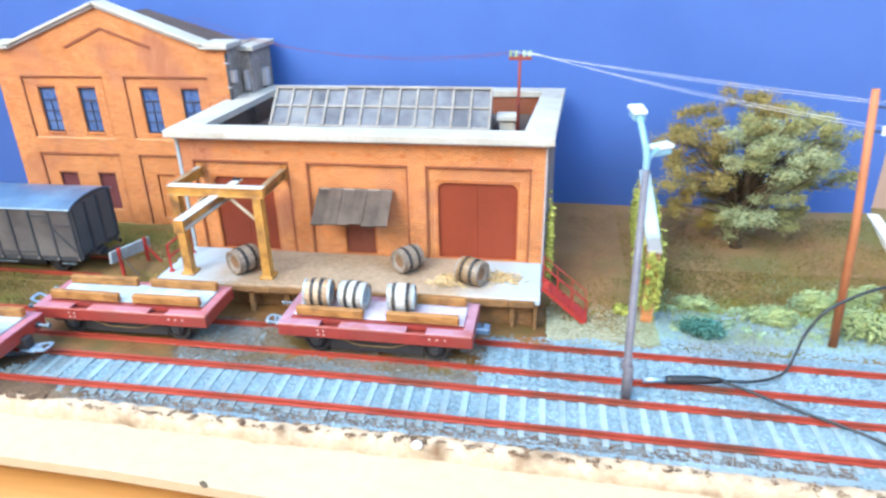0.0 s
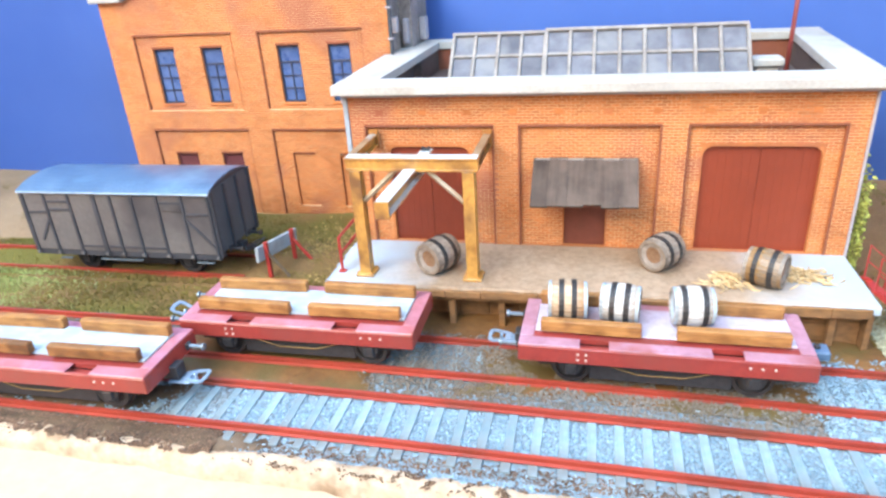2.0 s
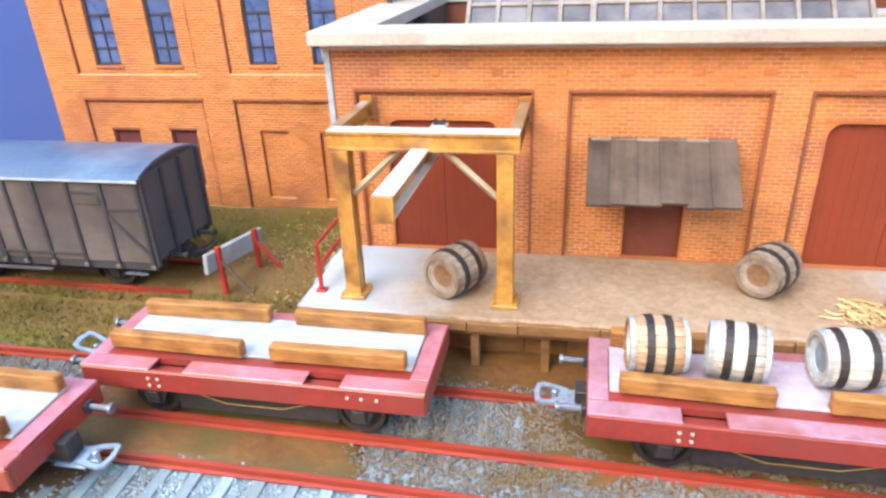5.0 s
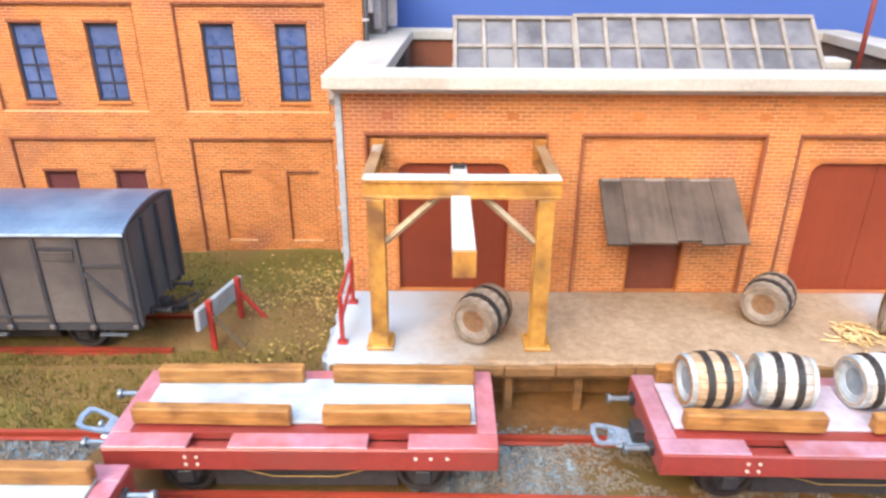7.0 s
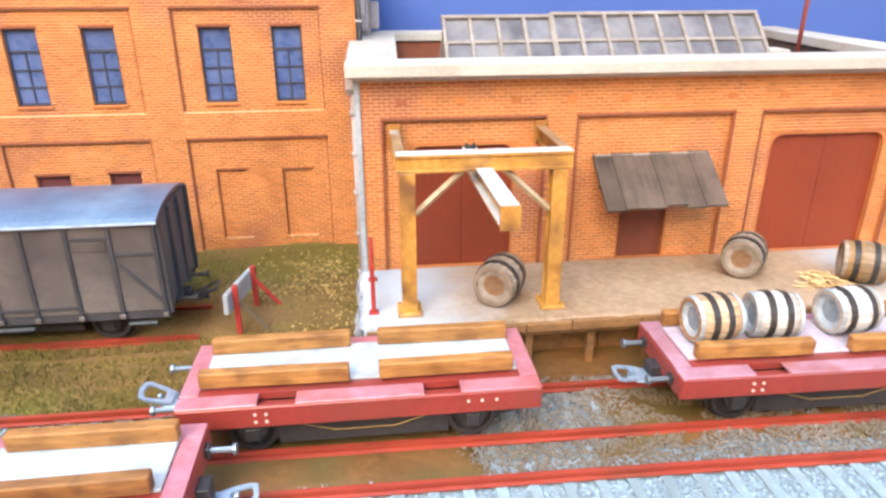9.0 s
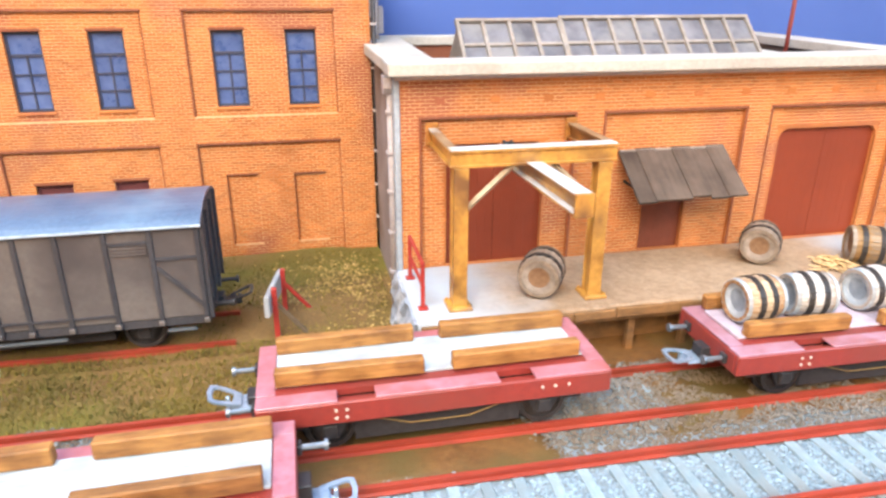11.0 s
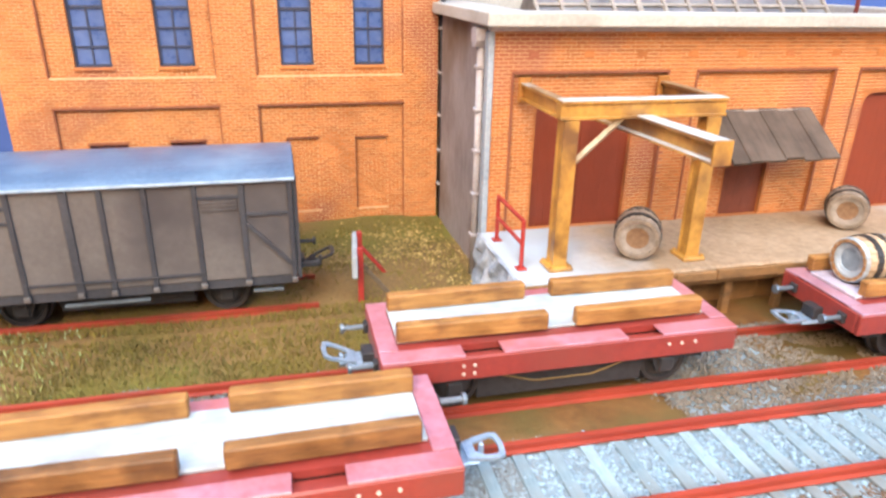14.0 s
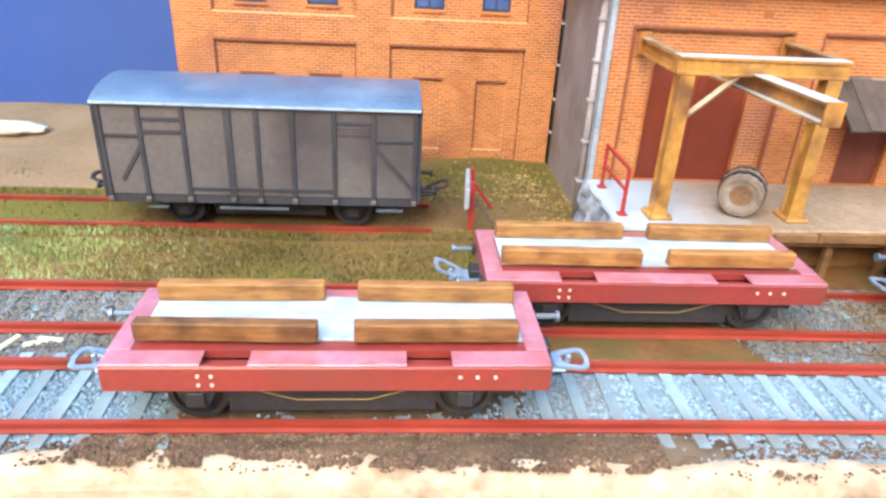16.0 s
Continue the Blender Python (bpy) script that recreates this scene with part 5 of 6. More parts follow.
def flat_wagon(where, rz, label, length=72.5, floor=None, ends=((-7.6, 7.6), (-7.6, 7.6)), hang=0.0, front=None, stub=False, planks=((-32.2, -2.6, 7.6), (3.4, 32.4, 7.6), (-32.4, -2.6, -5.6), (3.4, 31.2, -5.6))):
    """A two-axle flat wagon in red, with a scrubbed floor and loose timber bolsters on it."""
    w = thing("flat_wagon", (0, 0, 0), label, "wagon", "flat wagons")
    h = length / 2
    wide = 12.3
    # The plates' tops carry a painted sheen, lilac on the third wagon.
    plate = LILAC_SHEEN if floor else DECK_SHEEN
    sole = bmesh.new()
    for s in (-1, 1):
        box(sole, -h, h, *sorted((s * wide, s * (wide - 1.3))), 10.2, 15.05, 0.3)
        box(sole, *sorted_box(s * h, s * (h - 1.4), -wide + 1.3, wide - 1.3, 10.2, 15.05), 0.25)
    part("frame", sole, RED_STEEL, w, "red frame with chipped edges")
    # deck plates leave two slots at each long side
    slots = [(-20.6, -13.2), (12.2, 19.6)]
    cuts = [-h + 0.15, *(v for s in slots for v in s), h - 0.15]
    for s in (-1, 1):
        for i in range(0, len(cuts), 2):
            part("edge_plate", boxes((cuts[i], cuts[i + 1], *sorted((s * (wide - 0.15), s * (wide - 4.2))), 15.06, 15.5), bev=0.12), plate, w, "deck plate with painted pinkish sheen")
        part("end_plate", boxes(sorted_box(s * (h - 0.15), s * (h - 3.8), -wide + 4.25, wide - 4.25, 15.41, 15.6), bev=0.06), plate, w, "end plate with painted pinkish sheen")
    part("deck_plate", boxes((-h + 1.4, h - 1.4, -wide + 4.2, wide - 4.2, 14.0, 15.4)), RED_STEEL, w)
    part("slot_floor", boxes((-h + 1.5, h - 1.5, -wide + 1.3, -wide + 4.2, 13.0, 13.6), (-h + 1.5, h - 1.5, wide - 4.2, wide - 1.3, 13.0, 13.6)), RED_STEEL, w)
    part("floor_board", boxes((-h + 4.0, h - 4.0, -5.6, 8.4, 15.4, 16.1), bev=0.15), floor or BOARD, w, "worn lilac floor" if floor else "whitish scrubbed floor")
    for i, (a, b, y) in enumerate(planks):
        m = Matrix.Translation(((a + b) / 2, y, 16.1)) @ Matrix.Rotation(radians((0.7, -0.8, -1.0, 0.6)[i % 4]), 4, "Z")
        part("bolster", box(bmesh.new(), (a - b) / 2, (b - a) / 2, -1.25, 1.25, 0.0, 3.5, 0.28, m), front if front and y < 0 else TIMBER, w, "darker brown timber bolster" if front and y < 0 else "brown stained timber bolster")
    for x, z in ((-21.0, 13.4), (-18.9, 13.4), (-21.0, 11.7), (-18.9, 11.7), (21.0, 13.2), (23.8, 13.2), (26.8, 13.2)):
        bm = bmesh.new()
        tube(bm, [(x, -wide + 0.1, z), (x, -wide - 0.22, z)], 0.34, 8)
        part("rivet", bm, RIVET, w, "dull white rivet head")
    part("underframe", boxes((-h + 6, h - 6, -6.2, -4.8, 8.0, 12.9), (-h + 6, h - 6, 4.8, 6.2, 8.0, 12.9), (-3, 3, -4.8, 4.8, 7.6, 12.9), bev=0.2), BLACK, w)
    # Added black boxes that fill the space below and stand in for its shade.
    part("shade_block", boxes((-16.5, 16.5, -7.6, -6.4, 4.2, 10.0), (-16.5, 16.5, 6.4, 7.6, 4.2, 10.0), (-16.5, 16.5, -6.3, 6.3, 4.6, 7.4), bev=0.2), BLACK, w, "added black block that deepens the shade under the floor")
    for s in (-1, 1):
        # Black plates added behind the wheels in place of the shadow under the wagon.
        part("shade_plate", boxes((-h + 18.8, h - 18.8, *sorted((s * 9.3, s * 8.6)), 3.9, 10.4), (-h + 5.0, -h + 10.0, *sorted((s * 9.3, s * 8.6)), 7.6, 10.4), (h - 10.0, h - 5.0, *sorted((s * 9.3, s * 8.6)), 7.6, 10.4), bev=0.15), BLACK, w, "added black plate as shade under the sole bar")
        part("truss_wire", tube(bmesh.new(), [(-15, s * 10.2, 9.8), (-6, s * 10.2, 7.0), (6, s * 10.2, 7.0), (15, s * 10.2, 9.8)], 0.14, 6), BRASS, w, "brass truss wire")
        wheelset(w, s * (h - 14.0))
        sides = ends[(s + 1) // 2]
        if sides is not None:
            coupling(w, s, h, sides=sides, hang=hang, loop_on=not (stub and s > 0))
    w.matrix_world = pose(where[0] * MM, where[1] * MM, 0.1 * MM, 0, 0, rz)
    return w


first = flat_wagon((-240.2, 185.9), 0.4, "empty red flat wagon with timber bolsters on the front track", ends=((7.6,), (7.6,)), hang=2.4, front=TIMBER_DARK)
second = flat_wagon((-175.4, 214.9), 0.0, "empty red flat wagon with timber bolsters beside the dock", ends=((-7.6, 7.6), None))
third = flat_wagon((-73.0, 213.4), -1.0, "red flat wagon loaded with three barrels beside the dock", 73.5, LILAC, ((-7.6, 7.6), ()), 1.0, None, True,
                   ((-32.5, -10.8, 9.6), (6.6, 32.0, 8.6), (-31.2, -5.0, -5.6), (3.8, 31.0, -5.6)))


# ---- covered van ----
def van():
    v = thing("covered_van", (0, 0, 0), "grey covered goods van with dark ribs and bluish roof", "wagon")
    h, wide = 39.4, 14.8
    z0, z1 = 13.0, 37.6
    part("body", boxes((-h, h, -wide, wide, z0, z1), bev=0.2), VAN_GREY, v, "flat brownish-grey panelled body")
    roof = bmesh.new()
    prof = [(wide + 1.0) * math.sin(a) / math.sin(1.0) for a in np.linspace(-1.0, 1.0, 15)]
    arc = [(y, 37.3 + 3.1 * (math.cos(a) - math.cos(1.0)) / (1 - math.cos(1.0))) for y, a in zip(prof, np.linspace(-1.0, 1.0, 15))]
    prism(roof, arc + [(y, z - 0.7) for y, z in arc[::-1]], -h - 0.7, h + 0.7, "x")
    part("roof", roof, VAN_ROOF, v, "arched bluish-grey roof with pale edge")
    for s in (-1, 1):
        # Pale strip in place of the highlight along the eave.
        part("roof_edge", boxes((-h - 0.75, h + 0.75, *sorted((s * (wide + 0.75), s * (wide + 1.2))), 36.55, 37.25), bev=0.12), EAVE_HIGHLIGHT, v, "roof edge with painted pale highlight")
        end = bmesh.new()
        prism(end, [(-wide, z1 - 0.1), *[(y * 0.93, z - 0.6) for y, z in arc], (wide, z1 - 0.1)], s * (h - 0.8), s * (h - 0.02), "x")
        part("end_gable", end, VAN_DARK, v)
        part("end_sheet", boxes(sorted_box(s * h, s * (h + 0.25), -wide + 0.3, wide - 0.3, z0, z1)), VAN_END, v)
        for y in (-wide + 0.6, -4.6, 4.6, wide - 0.6):
            part("end_rib", boxes(sorted_box(s * (h + 0.25), s * (h + 1.1), y - 0.6, y + 0.6, z0 - 1, z1 - 0.2), bev=0.1), VAN_DARK, v)
    ribs = (-h + 0.6, -29.4, -18.9, -8.0, -1.0, 7.8, 18.2, 28.2, h - 0.6)
    for s in (-1, 1):
        for k, x in enumerate(ribs):
            wd = 0.85 if k == 3 else 0.55
            part("rib", boxes((x - wd, x + wd, *sorted((s * wide, s * (wide + 0.55))), z0 - 0.6, z1 - 0.5), bev=0.1), VAN_DARK, v)
            part("rib_foot", boxes((x - 0.7, x + 0.7, *sorted((s * wide, s * (wide + 1.0))), z0 - 1.6, z0 - 0.4), bev=0.15), VAN_GREY, v)
        for a, b, z in ((ribs[0], ribs[1], 28.6), (ribs[1], ribs[2], 33.0), (ribs[1], ribs[2], 29.8), (ribs[6], ribs[7], 33.2), (ribs[7], ribs[8], 28.8)):
            part("cross_rail", boxes((a, b, *sorted((s * wide, s * (wide + 0.45))), z - 0.35, z + 0.35)), VAN_DARK, v)
        for a, b in (((ribs[0] + 3.5, 17.0), (ribs[1] - 0.3, 26.0)), ((ribs[7] + 0.6, 26.8), (ribs[8], 15.4))):
            m = Matrix.Translation((a[0], s * (wide + 0.22), a[1])) @ Matrix.Rotation(-math.atan2(b[1] - a[1], b[0] - a[0]), 4, "Y")
            part("brace", box(bmesh.new(), 0, math.hypot(b[0] - a[0], b[1] - a[1]), -0.22, 0.22, -0.45, 0.45, 0, m), VAN_DARK, v)
        vent = part("louvre", boxes((ribs[6] + 1, ribs[7] - 1, *sorted((s * wide, s * (wide + 0.15))), 29.8, 32.6)), VAN_GREY, v)
        for z in (30.2, 31.0, 31.8):
            part("slat", boxes((ribs[6] + 1.1, ribs[7] - 1.1, *sorted((s * wide, s * (wide + 0.4))), z, z + 0.35)), VAN_GREY, vent)
        part("sole_bar", boxes((-h, h, *sorted((s * (wide - 1.6), s * (wide - 0.3))), 10.6, 13.0), bev=0.15), VAN_DARK, v)
        for a, b in ((-12, 6), (-30, -25), (29, 36)):
            part("footboard", boxes((a, b, *sorted((s * (wide - 0.9), s * (wide + 0.4))), 9.2, 9.7), bev=0.1), STEP_GREY, v, "grey footboard")
        wheelset(v, s * 22.5)
        coupling(v, s, h, BLACK)
    part("door_bar", boxes((ribs[2], ribs[6], -wide - 0.7, -wide - 0.45, 14.8, 15.4)), VAN_DARK, v)
    # Black mass added below the van to make its underside as dark as shade.
    part("shade_block", boxes((-15, 15, -9.0, -8.4, 6.8, 10.6), (-15, 15, 8.4, 9.0, 6.8, 10.6), (-15, 15, -8.3, 8.3, 5.0, 7.0), bev=0.2), BLACK, v, "added black block that deepens the shade under the floor")
    part("underframe", boxes((-h + 3, h - 3, -7.0, -5.6, 8.2, 12.9), (-h + 3, h - 3, 5.6, 7.0, 8.2, 12.9), (-9, -3, -5, 5, 6.2, 12.9), bev=0.2), BLACK, v)
    v.matrix_world = pose(-264.3 * MM, (T3 + 0.9) * MM, 0.1 * MM, 0, 0, 0.3)
    return v


van()


# ---- buffer stop at the siding's end ----
def buffer_stop():
    b = thing("buffer_stop", (-210, 265.5, 0), "low buffer stop with tilted white plank and red posts", "buffer stop")
    lean = Matrix.Translation((-211.0, 252.0, 12.9)) @ Matrix.Rotation(radians(-6.0), 4, "Z") @ Matrix.Rotation(radians(-7.4), 4, "X")
    part("plank", box(bmesh.new(), -0.7, 0.7, 0.0, 27.6, -2.9, 2.9, 0.3, lean), BOARD, b, "weathered white plank")
    for y, top in ((256.5, 16.4), (274.5, 14.0)):
        x = -209.6 + 0.1 * (y - 252)
        part("post", boxes((x - 0.7, x + 0.7, y - 0.75, y + 0.75, 0, top), bev=0.15), RED_LINE, b)
        m = Matrix.Translation((x + 0.3, y, top - 4.4)) @ Matrix.Rotation(radians(52), 4, "Y")
        part("stay", box(bmesh.new(), 0, 12.0, -0.5, 0.5, -0.5, 0.5, 0.1, m), RED_LINE if y > 260 else BARK, b)


buffer_stop()


# ---- lamps, poles, wires ----
def yard_lamp():
    l = thing("yard_lamp", (17.0, 190.6, 0), "grey yard lamp post with two white heads", "lamp")
    part("post", tube(bmesh.new(), [(17.0, 190.6, -0.3), (16.9, 190.8, 14), (16.4, 191.5, 15), (15.6, 193.0, 82)], 2, 10, radii=[1.75, 1.75, 1.4, 1.1]), LAMP_GREY, l, smooth=True)
    part("collar", tube(bmesh.new(), [(16.3, 191.6, 13.4), (16.25, 191.7, 15.4)], 1.95, 10), LAMP_GREY, l)
    a1 = part("arm", tube(bmesh.new(), curve_points([(15.6, 193.0, 81), (15.2, 194.0, 87), (13.6, 197.0, 93.5), (12.8, 201.0, 97.0)]), 1.0, 8), LAMP_BLUE, l, smooth=True)
    a2 = part("arm", tube(bmesh.new(), curve_points([(15.6, 193.0, 80), (16.6, 197.0, 84), (20.0, 203.0, 85.6)]), 0.85, 8), LAMP_BLUE, l, smooth=True)
    for arm, p, yaw in ((a1, (12.6, 201.5, 97.3), 100), (a2, (21.0, 204.5, 85.5), 20)):
        bm = bmesh.new()
        m = Matrix.Translation(p) @ Matrix.Rotation(radians(yaw), 4, "Z") @ Matrix.Rotation(radians(-6), 4, "Y")
        top = [(-3.3, -2.0), (3.3, -2.3), (3.3, 2.3), (-3.3, 2.0)]
        rings = [[bm.verts.new(m @ Vector((px * f, py * f, z))) for px, py in top] for f, z in ((0.94, -0.3), (1.0, 0.1), (1.0, 0.8), (0.86, 1.2))]
        bm.faces.new(rings[0][::-1]), bm.faces.new(rings[-1])
        for lo_, hi_ in zip(rings, rings[1:]):
            for k in range(4):
                bm.faces.new((lo_[k], lo_[(k + 1) % 4], hi_[(k + 1) % 4], hi_[k]))
        bmesh.ops.bevel(bm, geom=list(bm.edges), offset=0.18, segments=1, affect="EDGES", profile=0.5)
        part("head", bm, LAMP_WHITE, arm, "flat white enamelled lamp head")
        lens = bmesh.new()
        box(lens, -2.8, 2.8, -1.75, 1.75, -2.3, -0.25, 0.3, m)
        part("lens", lens, LAMP_BLUE, arm, "bluish lens under the lamp head")


yard_lamp()


def telegraph_pole():
    t = thing("telegraph_pole", (98.4, 234.6, 0), "orange wooden telegraph pole beside the bushes", "pole")
    part("mast", tube(bmesh.new(), [(98.4, 234.6, -0.4), (95.5, 234.6, 50), (91.0, 234.6, 98)], 2, 10, radii=[1.6, 1.45, 1.25]), POLE_WOOD, t, smooth=True)
    for z in (92.6, 84.6):
        arm = part("insulator_pin", tube(bmesh.new(), [(91.5, 234.6, z), (96.5, 233.6, z - 0.6)], 0.35, 6), BLACK, t)
        part("insulator", tube(bmesh.new(), [(96.5, 233.6, z - 1.4), (96.5, 233.6, z + 1.4)], 0.9, 10), LAMP_WHITE, arm, "white insulator")


telegraph_pole()


def roof_pole():
    t = thing("roof_pole", (-27.5, 310, 60), "dark red roof pole with crossarm and green insulators", "pole")
    part("mast", tube(bmesh.new(), [(-27.2, 310, 60), (-26.8, 310, 97)], 0.75, 8), POLE_RED, t, smooth=True)
    arm = part("crossarm", boxes((-32.0, -21.6, 309.2, 310.8, 94.6, 96.2), bev=0.15), POLE_RED, t)
    for x in (-31, -28.6, -25.0, -22.6):
        part("insulator", tube(bmesh.new(), [(x, 310, 96.2), (x, 310, 98.8)], 0.75, 8), BUSH, arm, "greenish insulator")


roof_pole()
for i, (x, zr) in enumerate(((-31, 94.0), (-28.6, 93.4), (-25.0, 86.0), (-22.6, 85.4))):
    bm = bmesh.new()
    tube(bm, sag((x, 310, 98.4), (94.0 if i % 2 else 96.3, 233.8, zr), 0.8 + 0.5 * i), 0.075, 5)
    solid("overhead_wire", bm, WIRE, "thin pale overhead wire between two poles", "wire", "overhead wires", base=(x, 310, 98.4), smooth=True)
    bm = bmesh.new()
    tube(bm, sag((x, 310, 98.4), (x - 190, 366, 106 + i), 9.0 + i), 0.05, 5)
    solid("overhead_wire", bm, POLE_RED, "thin reddish wire running behind the warehouse roof", "wire", "overhead wires", base=(x, 310, 98.4), smooth=True)

# cable and plug on the loading track
c = thing("cable_plug", (39, 200.5, 3), "black cable plug lying across the rail", "plug")
part("sleeve", tube(bmesh.new(), [(31.0, 199.2, 4.2), (33, 199.4, 4.3), (44, 200.6, 4.3), (50, 201.2, 4.0)], 1.7, 10, radii=[1.3, 1.6, 1.55, 1.0]), BLACK_RUBBER, c, smooth=True)
part("tip", tube(bmesh.new(), [(23.5, 198.5, 4.1), (31.0, 199.2, 4.2)], 1.0, 8), NICKEL, c, "bare metal tip", True)
bm = bmesh.new()
tube(bm, curve_points([(49, 201.1, 4.0), (62, 203.0, 3.6), (72, 208.0, 4.2), (77, 214.0, 8.0), (80, 217.0, 15.0), (86, 219.0, 24.0), (98, 221.0, 31.0), (116, 224, 36.0)]), 0.55, 8)
solid("cable", bm, BLACK_RUBBER, "thin black cable rising in a loop", "cable", "cables", smooth=True, base=(77, 214, 8))
bm = bmesh.new()
tube(bm, curve_points([(49.5, 201.0, 4.0), (58, 197.0, 3.6), (70, 189.0, 3.4), (84, 181.0, 3.4), (100, 171.0, 2.6), (130, 156, 0.5)]), 0.55, 8)
solid("cable", bm, BLACK_RUBBER, "thin black cable lying across the front track", "cable", "cables", smooth=True, base=(84, 181, 3))


# ---- boundary wall with ivy, tree, bushes ----
def flock(bm, centre, radii, count, size, rnd, shell=0.55, flat=0.0):
    """Many small torn leaf clumps filling an uneven ellipsoid."""
    c = Vector(centre)
    for _ in range(count):
        d = Vector((rnd.gauss(0, 1), rnd.gauss(0, 1), rnd.gauss(0, 1))).normalized()
        k = shell + (1 - shell) * rnd.random()
        lump = 1 + 0.28 * noise.noise(d * 2.2 + c * 0.05)
        p = c + Vector((d.x * radii[0], d.y * radii[1], d.z * radii[2])) * k * lump
        s = size * rnd.uniform(0.6, 1.4)
        n = (d + Vector((rnd.uniform(-1, 1), rnd.uniform(-1, 1), rnd.uniform(-0.4, 1.2)))).normalized()
        u = n.orthogonal().normalized()
        u.rotate(Matrix.Rotation(rnd.uniform(0, 6.3), 3, n))
        w = n.cross(u)
        ring = [bm.verts.new(p + s * (math.cos(a) * u + math.sin(a) * w) * rnd.uniform(0.55, 1.0) + n * s * rnd.uniform(-0.25, 0.25)) for a in (0, 1.25, 2.5, 3.75, 5.0)]
        tip = bm.verts.new(p + n * s * 0.45)
        for i in range(5):
            bm.faces.new((ring[i], ring[(i + 1) % 5], tip))
    return bm


def boundary_wall():
    w = thing("boundary_wall", (31, 295, 0), "brick boundary wall with pale coping overgrown by ivy", "wall")
    part("wall", boxes((28.2, 32.6, 244.6, 346, -0.5, 31.6)), MORTAR, w)
    rows = brick_rows(28.2, 32.6, 0.0, 31.4)
    ob = part("brickwork", brick_mesh("brickwork", rows, 244.6), BRICK, w)
    ob["kind"] = "stuff"
    part("coping", boxes((27.6, 33.2, 243.4, 347, 31.6, 33.2), bev=0.4), COPING_BLUE, w, "smooth pale coping")
    rnd = random.Random(21)
    for x, n in ((26.6, 3000), (34.2, 2400)):
        bm = bmesh.new()
        for k in range(14):
            y = 245.5 + k * 7.0
            top = 34 - 6 * rnd.random() if k else 28
            flock(bm, (x + rnd.uniform(-0.8, 0.8), y, top / 2 + rnd.uniform(1, 4)), (1.4, 4.8, top / 2), n // 12, 0.75, rnd, 0.45)
        part("ivy", bm, IVY, w, "yellow-green ivy foliage")
    bm = bmesh.new()
    for k in range(7):
        flock(bm, (29.6 + (k % 2) * 2.6, 243.8, 9 + k * 3.4), (2.2, 1.1, 3.6), 120, 0.62, rnd, 0.3)
    part("ivy", bm, IVY, w, "yellow-green ivy foliage")
    turn = Matrix.Translation((30.5 * MM, 245 * MM, 0)) @ Matrix.Rotation(radians(-4.6), 4, "Z") @ Matrix.Translation((-30.5 * MM, -245 * MM, 0))
    w.matrix_world = turn @ w.matrix_world
    return w


boundary_wall()


def tree(where, seed):
    """A broad crown of separate leaf clumps on limbs, with gaps through which the backdrop shows."""
    rnd = random.Random(seed)
    t = thing("tree", where, "broad olive-green model tree with uneven crown", "tree")
    x, y, z = where
    part("trunk", tube(bmesh.new(), [(x, y, z - 0.5), (x - 0.8, y, z + 10), (x + 0.4, y - 1, z + 26), (x, y, z + 46)], 2, 9, radii=[3.2, 2.5, 1.9, 1.1]), BARK, t, smooth=True)
    c = Vector((x + 2, y, z + 44))
    crowns = {LEAF: bmesh.new(), LEAF_SAGE: bmesh.new(), LEAF_BROWN: bmesh.new()}
    made = []
    while len(made) < 112:
        d = Vector((rnd.gauss(0, 1), rnd.gauss(0, 1), rnd.gauss(0, 1))).normalized()
        k = rnd.uniform(0.30, 1.0) ** 0.7
        narrow = 1.0 - 0.38 * max(0.0, d.z) ** 2
        q = c + Vector((d.x * 47 * narrow, d.y * 24, d.z * 41)) * k
        if q.z < z + 8 or noise.noise(q * 0.055 + Vector((3.1, 0.7, 5.2))) < -0.20 or any((q - o).length < 6.0 for o in made):
            continue
        made.append(q)
        start = Vector((x, y, z + rnd.uniform(8, 40)))
        if start.z > q.z:
            start.z = max(z + 6, q.z - 6)
        mid = (start + q) / 2 + Vector((rnd.uniform(-2, 2), 0, 2.5))
        part("limb", tube(bmesh.new(), [start, mid, q], 0.5, 5, radii=[0.75, 0.5, 0.2]), BARK, t, smooth=True)
        side = (q.x - c.x) / 40 + 0.35 * noise.noise(q * 0.05)
        kind = LEAF_SAGE if q.y < c.y + 2 and -0.42 < side < 0.55 and q.z < c.z + 18 else LEAF_BROWN if side < -0.34 or (q.z > c.z + 20 and side < 0.2) else LEAF
        for _ in range(rnd.choice((2, 3, 3))):
            r = rnd.uniform(3.6, 6.8)
            off = Vector((rnd.uniform(-5, 5), rnd.uniform(-4, 4), rnd.uniform(-2.8, 2.8)))
            flock(crowns[kind], q + off, (r * 1.15, r, r * 0.72), 250, 0.5, rnd, 0.15)
    for m_, bm in crowns.items():
        part("crown", bm, m_, t, {LEAF: "olive-green foliage clumps with gaps", LEAF_SAGE: "pale sage foliage clumps", LEAF_BROWN: "yellow-brown foliage clumps"}[m_])


tree((84, 326, 1.0), 4)


def bush(where, size, mat_, label, seed, count=420):
    rnd = random.Random(seed)
    b = thing("bush", where, label, "bush", "bushes on the grass")
    bm = bmesh.new()
    for k in range(5):
        c = (where[0] + rnd.uniform(-0.5, 0.5) * size[0], where[1] + rnd.uniform(-0.4, 0.4) * size[1], where[2] + size[2] * rnd.uniform(0.25, 0.6))
        flock(bm, c, (size[0] * 0.5, size[1] * 0.5, size[2] * 0.5), count // 5, 0.72, rnd, 0.3)
    part("foliage", bm, mat_, b)
    part("stem", tube(bmesh.new(), [(where[0], where[1], where[2] - 0.5), (where[0], where[1], where[2] + size[2] * 0.5)], 0.6, 6), BARK, b)


